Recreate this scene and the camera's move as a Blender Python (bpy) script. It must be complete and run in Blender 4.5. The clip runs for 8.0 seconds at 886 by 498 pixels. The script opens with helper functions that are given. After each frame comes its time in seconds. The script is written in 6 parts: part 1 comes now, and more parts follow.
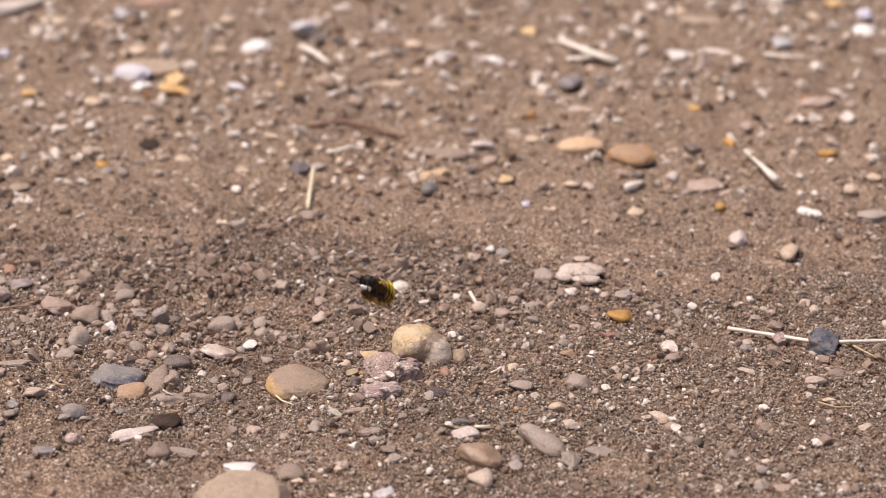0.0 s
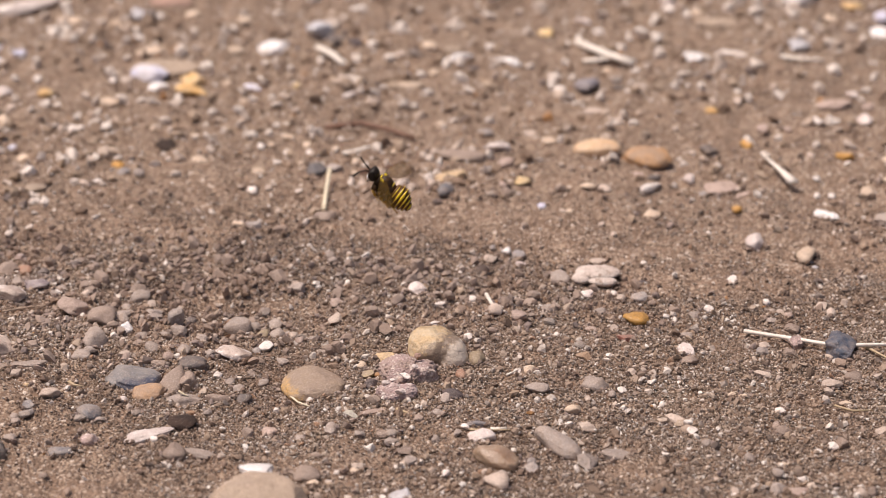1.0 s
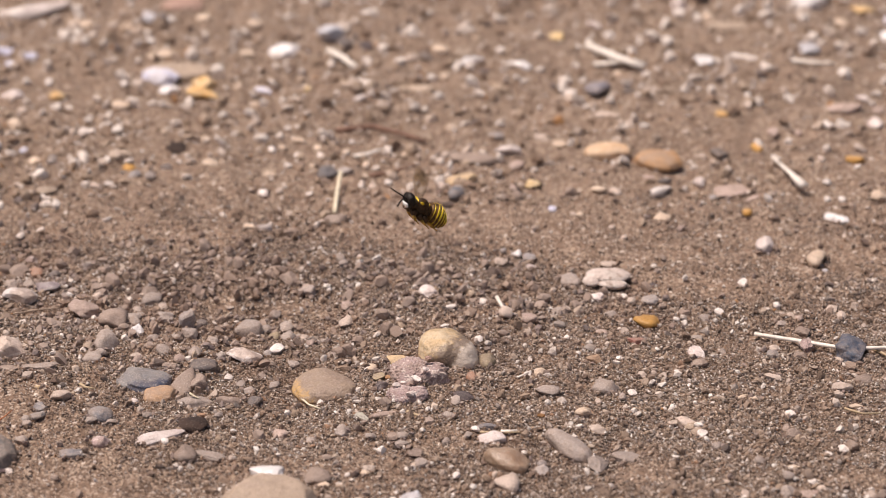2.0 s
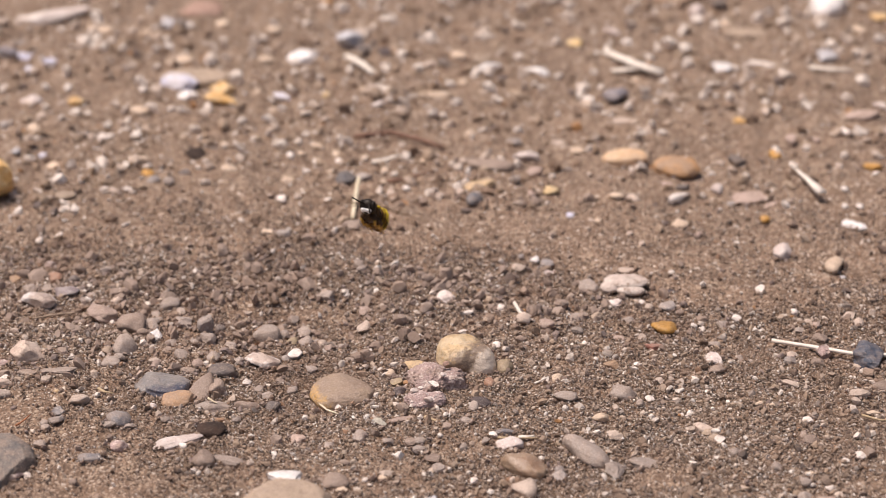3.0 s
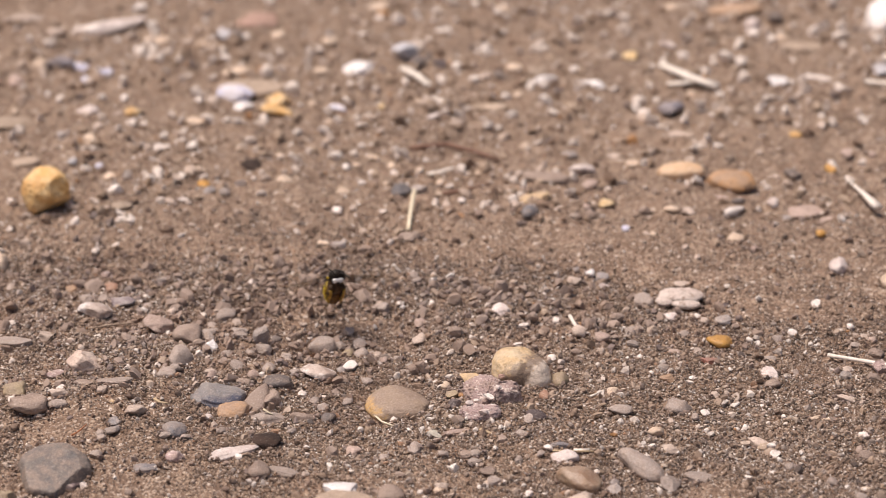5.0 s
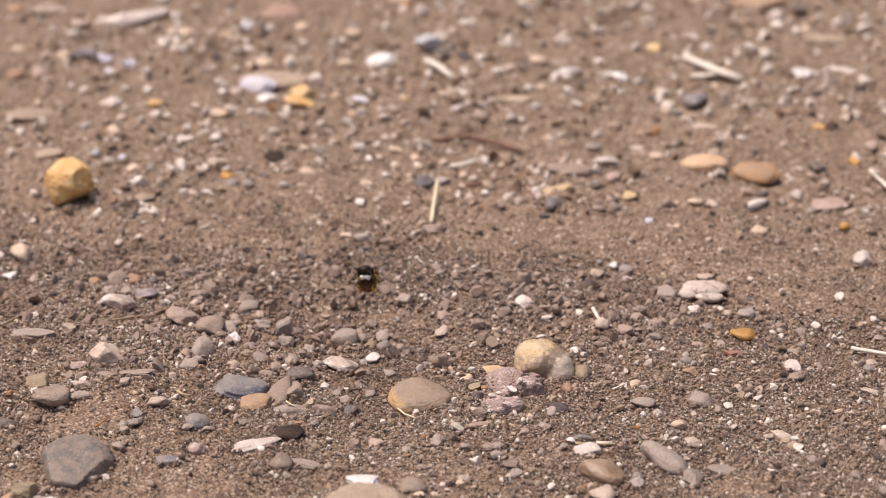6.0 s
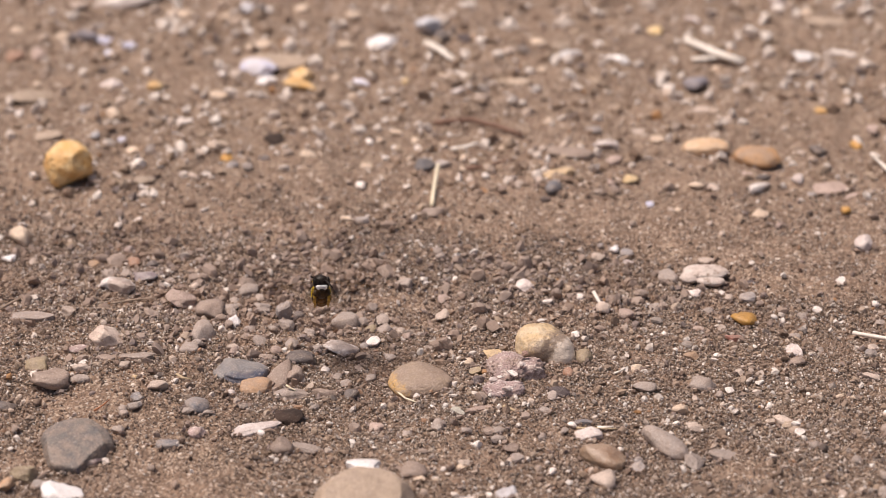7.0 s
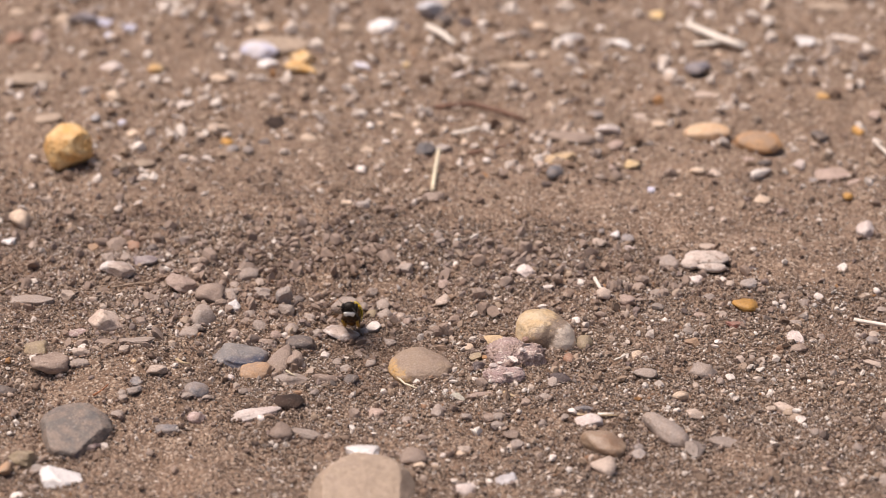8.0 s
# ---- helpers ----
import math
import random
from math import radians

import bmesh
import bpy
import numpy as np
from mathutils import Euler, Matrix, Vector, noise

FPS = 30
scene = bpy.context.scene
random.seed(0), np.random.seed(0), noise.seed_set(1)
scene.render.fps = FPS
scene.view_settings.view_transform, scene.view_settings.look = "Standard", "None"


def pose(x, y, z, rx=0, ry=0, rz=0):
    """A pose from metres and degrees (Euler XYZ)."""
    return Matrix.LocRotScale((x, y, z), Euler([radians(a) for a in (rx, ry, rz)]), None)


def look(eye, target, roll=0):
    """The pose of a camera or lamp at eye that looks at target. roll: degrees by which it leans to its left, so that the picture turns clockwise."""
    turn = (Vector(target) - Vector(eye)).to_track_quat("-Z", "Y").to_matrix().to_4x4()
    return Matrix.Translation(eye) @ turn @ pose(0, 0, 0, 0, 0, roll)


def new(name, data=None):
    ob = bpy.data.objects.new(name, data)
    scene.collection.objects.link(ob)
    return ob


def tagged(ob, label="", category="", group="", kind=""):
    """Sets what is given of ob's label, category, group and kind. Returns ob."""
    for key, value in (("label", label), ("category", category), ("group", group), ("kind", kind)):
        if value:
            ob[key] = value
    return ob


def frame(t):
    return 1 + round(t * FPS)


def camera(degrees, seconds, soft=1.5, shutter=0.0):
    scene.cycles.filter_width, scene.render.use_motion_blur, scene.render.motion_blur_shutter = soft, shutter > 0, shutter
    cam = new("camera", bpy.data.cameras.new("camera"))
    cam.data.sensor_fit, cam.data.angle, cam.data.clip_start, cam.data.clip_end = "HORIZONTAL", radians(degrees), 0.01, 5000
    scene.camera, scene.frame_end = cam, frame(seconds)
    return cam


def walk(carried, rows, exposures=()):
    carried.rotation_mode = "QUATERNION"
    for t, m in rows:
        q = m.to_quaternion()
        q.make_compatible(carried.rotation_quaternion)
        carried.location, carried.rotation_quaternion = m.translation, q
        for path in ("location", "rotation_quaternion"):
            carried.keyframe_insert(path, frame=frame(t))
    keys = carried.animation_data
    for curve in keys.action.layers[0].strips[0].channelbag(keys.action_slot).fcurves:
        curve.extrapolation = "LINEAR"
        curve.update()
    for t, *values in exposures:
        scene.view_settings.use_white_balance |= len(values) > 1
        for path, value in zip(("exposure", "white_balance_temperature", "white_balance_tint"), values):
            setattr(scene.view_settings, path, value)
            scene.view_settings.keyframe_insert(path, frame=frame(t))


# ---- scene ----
LENS, EXPOSURE, KELVIN, TINT = 16.2252, 0.04, 7050, 20
cam = camera(LENS, 8.0, soft=0.9, shutter=0.4)
cam.data.dof.use_dof = True
cam.data.dof.focus_distance = 0.604
cam.data.dof.aperture_fstop = 18.5
# seconds, eye x, y, z in metres, degrees of turn to the left, of looking down and of roll
PATH = [
    (0, 0.00169, 0.00004, 0.27850, 0.0000, 25.0847, -0.0037),
    (0.2, 0.00153, 0.00004, 0.27853, 0.1105, 25.0340, 0.0458),
    (0.5, 0.00130, 0.00003, 0.27857, 0.1562, 24.9863, 0.0432),
    (0.7, 0.00125, 0.00033, 0.27852, 0.1730, 24.9641, 0.0360),
    (1, 0.00118, 0.00079, 0.27844, 0.2799, 25.0784, 0.0616),
    (1.2, 0.00115, 0.00061, 0.27845, 0.3415, 25.0992, 0.0761),
    (2.3, 0.00097, -0.00038, 0.27849, 0.5421, 24.9517, 0.0485),
    (2.5, 0.00094, -0.00056, 0.27850, 0.6265, 24.9344, 0.0967),
    (2.7, 0.00088, -0.00079, 0.27857, 0.7399, 24.9067, 0.0564),
    (3, 0.00079, -0.00113, 0.27867, 0.8218, 24.8649, 0.0188),
    (3.2, 0.00068, -0.00135, 0.27876, 0.8530, 24.8373, 0.0679),
    (3.5, 0.00051, -0.00168, 0.27890, 0.9361, 24.7924, 0.0426),
    (3.7, 0.00023, -0.00167, 0.27890, 0.9957, 24.7650, 0.0194),
    (4, -0.00019, -0.00166, 0.27890, 1.1030, 24.7213, 0.0859),
    (4.2, -0.00043, -0.00166, 0.27898, 1.1837, 24.6982, 0.1254),
    (4.5, -0.00078, -0.00166, 0.27911, 1.4447, 24.6725, 0.0109),
    (4.7, -0.00073, -0.00153, 0.27914, 1.5923, 24.6606, -0.0211),
    (5.8, -0.00049, -0.00078, 0.27930, 2.2688, 24.8079, -0.1819),
    (6, -0.00044, -0.00065, 0.27933, 2.2986, 24.8522, -0.1800),
    (6.2, -0.00062, -0.00038, 0.27925, 2.2534, 24.8688, -0.2122),
    (6.5, -0.00090, 0.00003, 0.27912, 2.2110, 24.8899, -0.1122),
    (6.7, -0.00105, 0.00047, 0.27908, 2.2443, 25.0184, -0.0883),
    (7, -0.00127, 0.00114, 0.27902, 2.2366, 25.1983, -0.0527),
    (7.2, -0.00134, 0.00158, 0.27910, 2.2420, 25.2712, -0.0173),
    (7.5, -0.00145, 0.00225, 0.27921, 2.2409, 25.3404, 0.0465),
    (7.7, -0.00143, 0.00257, 0.27931, 2.2502, 25.4424, 0.0494),
    (8, -0.00139, 0.00306, 0.27947, 2.2444, 25.5844, 0.1635),
]
walk(cam, [(t, Matrix.Translation((x, y, z)) @ pose(0, 0, 0, 0, 0, yaw) @ pose(0, 0, 0, 90 - dep) @ pose(0, 0, 0, 0, 0, roll)) for t, x, y, z, yaw, dep, roll in PATH],
     exposures=[(0.0, EXPOSURE, KELVIN, TINT), (8.0, EXPOSURE, KELVIN, TINT)])

# ---- light: hazy sun and sky ----
SUN_HIGH, SUN_ROUND = radians(67), radians(-74)   # height, and turn from straight ahead (minus: to the left)
world = bpy.data.worlds.new("sky")
scene.world = world
world.use_nodes = True
wn = world.node_tree.nodes
sky = wn.new("ShaderNodeTexSky")
sky.sky_type = "NISHITA"
sky.sun_disc = False
sky.sun_elevation, sky.sun_rotation = SUN_HIGH, SUN_ROUND
sky.dust_density, sky.air_density = 3.0, 1.0
world.node_tree.links.new(sky.outputs[0], wn["Background"].inputs[0])
wn["Background"].inputs[1].default_value = 0.072
sun = new("sun", bpy.data.lights.new("sun", "SUN"))
sun.data.energy, sun.data.angle, sun.data.color = 3.85, radians(32), (1.0, 0.95, 0.87)
sun.matrix_world = look((0, 0, 0), (-math.sin(SUN_ROUND) * math.cos(SUN_HIGH), -math.cos(SUN_ROUND) * math.cos(SUN_HIGH), -math.sin(SUN_HIGH)))


# ---- materials ----
def nodes_of(name):
    m = bpy.data.materials.new(name)
    m.use_nodes = True
    nt = m.node_tree
    return m, nt, nt.nodes["Principled BSDF"]


def add(nt, kind, **values):
    n = nt.nodes.new(kind)
    for key, v in values.items():
        n.inputs[key].default_value = v
    return n


def blend(nt, fac, a, b, how="MIX"):
    n = nt.nodes.new("ShaderNodeMix")
    n.data_type, n.blend_type = "RGBA", how
    for socket, v in ((n.inputs[0], fac), (n.inputs[6], a), (n.inputs[7], b)):
        if hasattr(v, "is_linked"):
            nt.links.new(v, socket)
        else:
            socket.default_value = v if not isinstance(v, tuple) else (*v, 1)[:4]
    return n.outputs[2]


def ramp(nt, src, a, b):
    n = nt.nodes.new("ShaderNodeMapRange")
    n.interpolation_type = "SMOOTHSTEP"
    n.inputs[1].default_value, n.inputs[2].default_value = a, b
    nt.links.new(src, n.inputs[0])
    return n.outputs[0]


def noise_at(nt, vec, scale, detail=3.0, rough=0.6):
    n = add(nt, "ShaderNodeTexNoise", Scale=scale, Detail=detail, Roughness=rough)
    nt.links.new(vec, n.inputs["Vector"])
    return n.outputs[0]


def bumped(nt, bsdf, height, depth):
    b = add(nt, "ShaderNodeBump", Strength=0.8, Distance=depth)
    nt.links.new(height, b.inputs["Height"])
    nt.links.new(b.outputs[0], bsdf.inputs["Normal"])


SOIL = (0.238, 0.160, 0.114)


def soil_material():
    m, nt, bsdf = nodes_of("dry_soil")
    pos = nt.nodes.new("ShaderNodeNewGeometry").outputs["Position"]
    broad, mid, fine = noise_at(nt, pos, 28, 4), noise_at(nt, pos, 260, 5, 0.65), noise_at(nt, pos, 1500, 4, 0.7)
    c = blend(nt, ramp(nt, broad, 0.35, 0.65), SOIL, (0.193, 0.131, 0.096))
    c = blend(nt, ramp(nt, noise_at(nt, pos, 75, 4), 0.50, 0.66), c, (0.285, 0.192, 0.138))
    c = blend(nt, ramp(nt, mid, 0.45, 0.68), c, (0.312, 0.219, 0.160))
    cells = add(nt, "ShaderNodeTexVoronoi", Scale=1300.0)
    nt.links.new(pos, cells.inputs["Vector"])
    tone = nt.nodes.new("ShaderNodeSeparateColor")
    nt.links.new(cells.outputs["Color"], tone.inputs[0])
    c = blend(nt, ramp(nt, tone.outputs[0], 0.72, 0.95), c, (0.39, 0.29, 0.215))
    c = blend(nt, ramp(nt, tone.outputs[1], 0.74, 0.95), c, (0.20, 0.138, 0.103))
    c = blend(nt, ramp(nt, tone.outputs[2], 0.972, 0.98), c, (0.66, 0.56, 0.48))
    small = add(nt, "ShaderNodeTexVoronoi", Scale=2700.0)
    nt.links.new(pos, small.inputs["Vector"])
    grain = nt.nodes.new("ShaderNodeSeparateColor")
    nt.links.new(small.outputs["Color"], grain.inputs[0])
    c = blend(nt, ramp(nt, grain.outputs[0], 0.76, 0.92), c, (0.47, 0.375, 0.30))
    c = blend(nt, ramp(nt, grain.outputs[1], 0.78, 0.94), c, (0.125, 0.088, 0.068))
    c = blend(nt, ramp(nt, fine, 0.62, 0.74), c, (0.42, 0.32, 0.24))
    c = blend(nt, ramp(nt, fine, 0.42, 0.30), c, (0.18, 0.122, 0.09))
    nt.links.new(c, bsdf.inputs["Base Color"])
    bsdf.inputs["Roughness"].default_value = 0.95
    bsdf.inputs["Specular IOR Level"].default_value = 0.2
    h = blend(nt, 0.55, noise_at(nt, pos, 1100, 5, 0.7), ramp(nt, cells.outputs["Distance"], 0.75, 0.1))
    bumped(nt, bsdf, h, 0.0006)
    return m


def grit_material(name, stops, spec=0.25):
    """Grains, each of its own tint."""
    m, nt, bsdf = nodes_of(name)
    geo = nt.nodes.new("ShaderNodeNewGeometry")
    r = nt.nodes.new("ShaderNodeValToRGB")
    r.color_ramp.interpolation = "CONSTANT"
    while len(r.color_ramp.elements) < len(stops):
        r.color_ramp.elements.new(0.5)
    for e, (p, c) in zip(r.color_ramp.elements, stops):
        e.position, e.color = p, (*c, 1)
    nt.links.new(geo.outputs["Random Per Island"], r.inputs[0])
    n = noise_at(nt, geo.outputs["Position"], 1400, 3)
    c = blend(nt, ramp(nt, n, 0.35, 0.7), r.outputs[0], (0.30, 0.21, 0.15))
    c = blend(nt, 0.35, r.outputs[0], c)
    c = blend(nt, ramp(nt, noise_at(nt, geo.outputs["Position"], 34, 4, 0.6), 0.42, 0.62), c, blend(nt, 1.0, c, (0.84, 0.81, 0.79), "MULTIPLY"))
    c = blend(nt, ramp(nt, noise_at(nt, geo.outputs["Position"], 75, 4), 0.50, 0.66), c, blend(nt, 0.5, c, (0.34, 0.236, 0.172)))
    c = blend(nt, ramp(nt, noise_at(nt, geo.outputs["Position"], 120, 3), 0.44, 0.32), c, blend(nt, 0.35, c, (0.22, 0.18, 0.165)))
    nt.links.new(c, bsdf.inputs["Base Color"])
    bsdf.inputs["Roughness"].default_value = 0.75
    bsdf.inputs["Specular IOR Level"].default_value = spec
    bumped(nt, bsdf, noise_at(nt, geo.outputs["Position"], 3000, 2), 0.0002)
    return m


def stone_material(name, base, second, dust=0.35, rough=0.58, veins=None, patch=None, much=0.0, spec=0.4, stain_or_shade=None, specks=0.5):
    """A pebble: two mineral tones, light and dark specks, dry dust in patches, fine pits.
    stain_or_shade: a colour, the side that it lies on, in the stone's own axes, and how far from the middle it begins and is full, in metres."""
    m, nt, bsdf = nodes_of(name)
    tc = nt.nodes.new("ShaderNodeTexCoord").outputs["Object"]
    info = nt.nodes.new("ShaderNodeObjectInfo")
    mv = nt.nodes.new("ShaderNodeVectorMath")
    mv.operation = "ADD"
    nt.links.new(tc, mv.inputs[0])
    nt.links.new(info.outputs["Random"], mv.inputs[1])
    v = mv.outputs[0]
    a, b, c3 = noise_at(nt, v, 240, 5, 0.65), noise_at(nt, v, 1300, 4, 0.7), noise_at(nt, v, 420, 6, 0.78)
    c = blend(nt, ramp(nt, a, 0.38, 0.62), base, second)
    if patch:
        c = blend(nt, ramp(nt, noise_at(nt, v, 110, 5, 0.65), 0.57 - much, 0.66 - much), c, patch)
    for colour, way, begin, full in stain_or_shade or ():
        dot = nt.nodes.new("ShaderNodeVectorMath")
        dot.operation = "DOT_PRODUCT"
        dot.inputs[1].default_value = way
        nt.links.new(tc, dot.inputs[0])
        wob = add(nt, "ShaderNodeMath")
        wob.operation = "MULTIPLY_ADD"
        wob.inputs[1].default_value = 0.006
        nt.links.new(noise_at(nt, v, 520, 5, 0.7), wob.inputs[0])
        nt.links.new(dot.outputs["Value"], wob.inputs[2])
        c = blend(nt, ramp(nt, wob.outputs[0], begin + 0.003, full + 0.003), c, colour)
    if veins:
        c = blend(nt, ramp(nt, noise_at(nt, v, 620, 6, 0.75), 0.53, 0.60), c, veins)
    c = blend(nt, ramp(nt, b, 0.54, 0.72), c, blend(nt, 1.0, c, (0.62, 0.60, 0.58), "MULTIPLY"))
    c = blend(nt, ramp(nt, b, 0.42, 0.30), c, tuple(min(0.88, 1.2 * k) for k in base))
    speck = noise_at(nt, v, 3400, 2, 0.6)
    c = blend(nt, ramp(nt, speck, 0.58, 0.70), c, blend(nt, 0.5 * specks, c, (0.80, 0.72, 0.64)))
    c = blend(nt, ramp(nt, speck, 0.42, 0.30), c, blend(nt, specks, c, blend(nt, 1.0, c, (0.50, 0.47, 0.45), "MULTIPLY")))
    half = add(nt, "ShaderNodeMath", **{})
    half.operation = "MULTIPLY"
    half.inputs[1].default_value = min(0.85, 1.45 * dust)
    nt.links.new(ramp(nt, c3, 0.36, 0.66), half.inputs[0])
    c = blend(nt, half.outputs[0], c, blend(nt, ramp(nt, speck, 0.45, 0.6), (0.31, 0.230, 0.180), (0.43, 0.333, 0.270)))
    hsv = add(nt, "ShaderNodeHueSaturation")
    val = nt.nodes.new("ShaderNodeMapRange")
    val.inputs[3].default_value, val.inputs[4].default_value = 0.85, 1.12
    nt.links.new(info.outputs["Random"], val.inputs[0])
    nt.links.new(val.outputs[0], hsv.inputs["Value"])
    nt.links.new(c, hsv.inputs["Color"])
    nt.links.new(hsv.outputs[0], bsdf.inputs["Base Color"])
    bsdf.inputs["Roughness"].default_value = rough
    bsdf.inputs["Specular IOR Level"].default_value = spec
    h = blend(nt, 0.5, noise_at(nt, v, 700, 6, 0.65), noise_at(nt, v, 2400, 3))
    bumped(nt, bsdf, h, 0.0004)
    return m


def plain_material(name, base, second, rough=0.5, scale=900, spec=0.4, depth=0.0001):
    m, nt, bsdf = nodes_of(name)
    tc = nt.nodes.new("ShaderNodeTexCoord").outputs["Object"]
    n = noise_at(nt, tc, scale, 4)
    nt.links.new(blend(nt, ramp(nt, n, 0.35, 0.65), base, second), bsdf.inputs["Base Color"])
    bsdf.inputs["Roughness"].default_value = rough
    bsdf.inputs["Specular IOR Level"].default_value = spec
    bumped(nt, bsdf, noise_at(nt, tc, scale * 2.5, 3), depth)
    return m


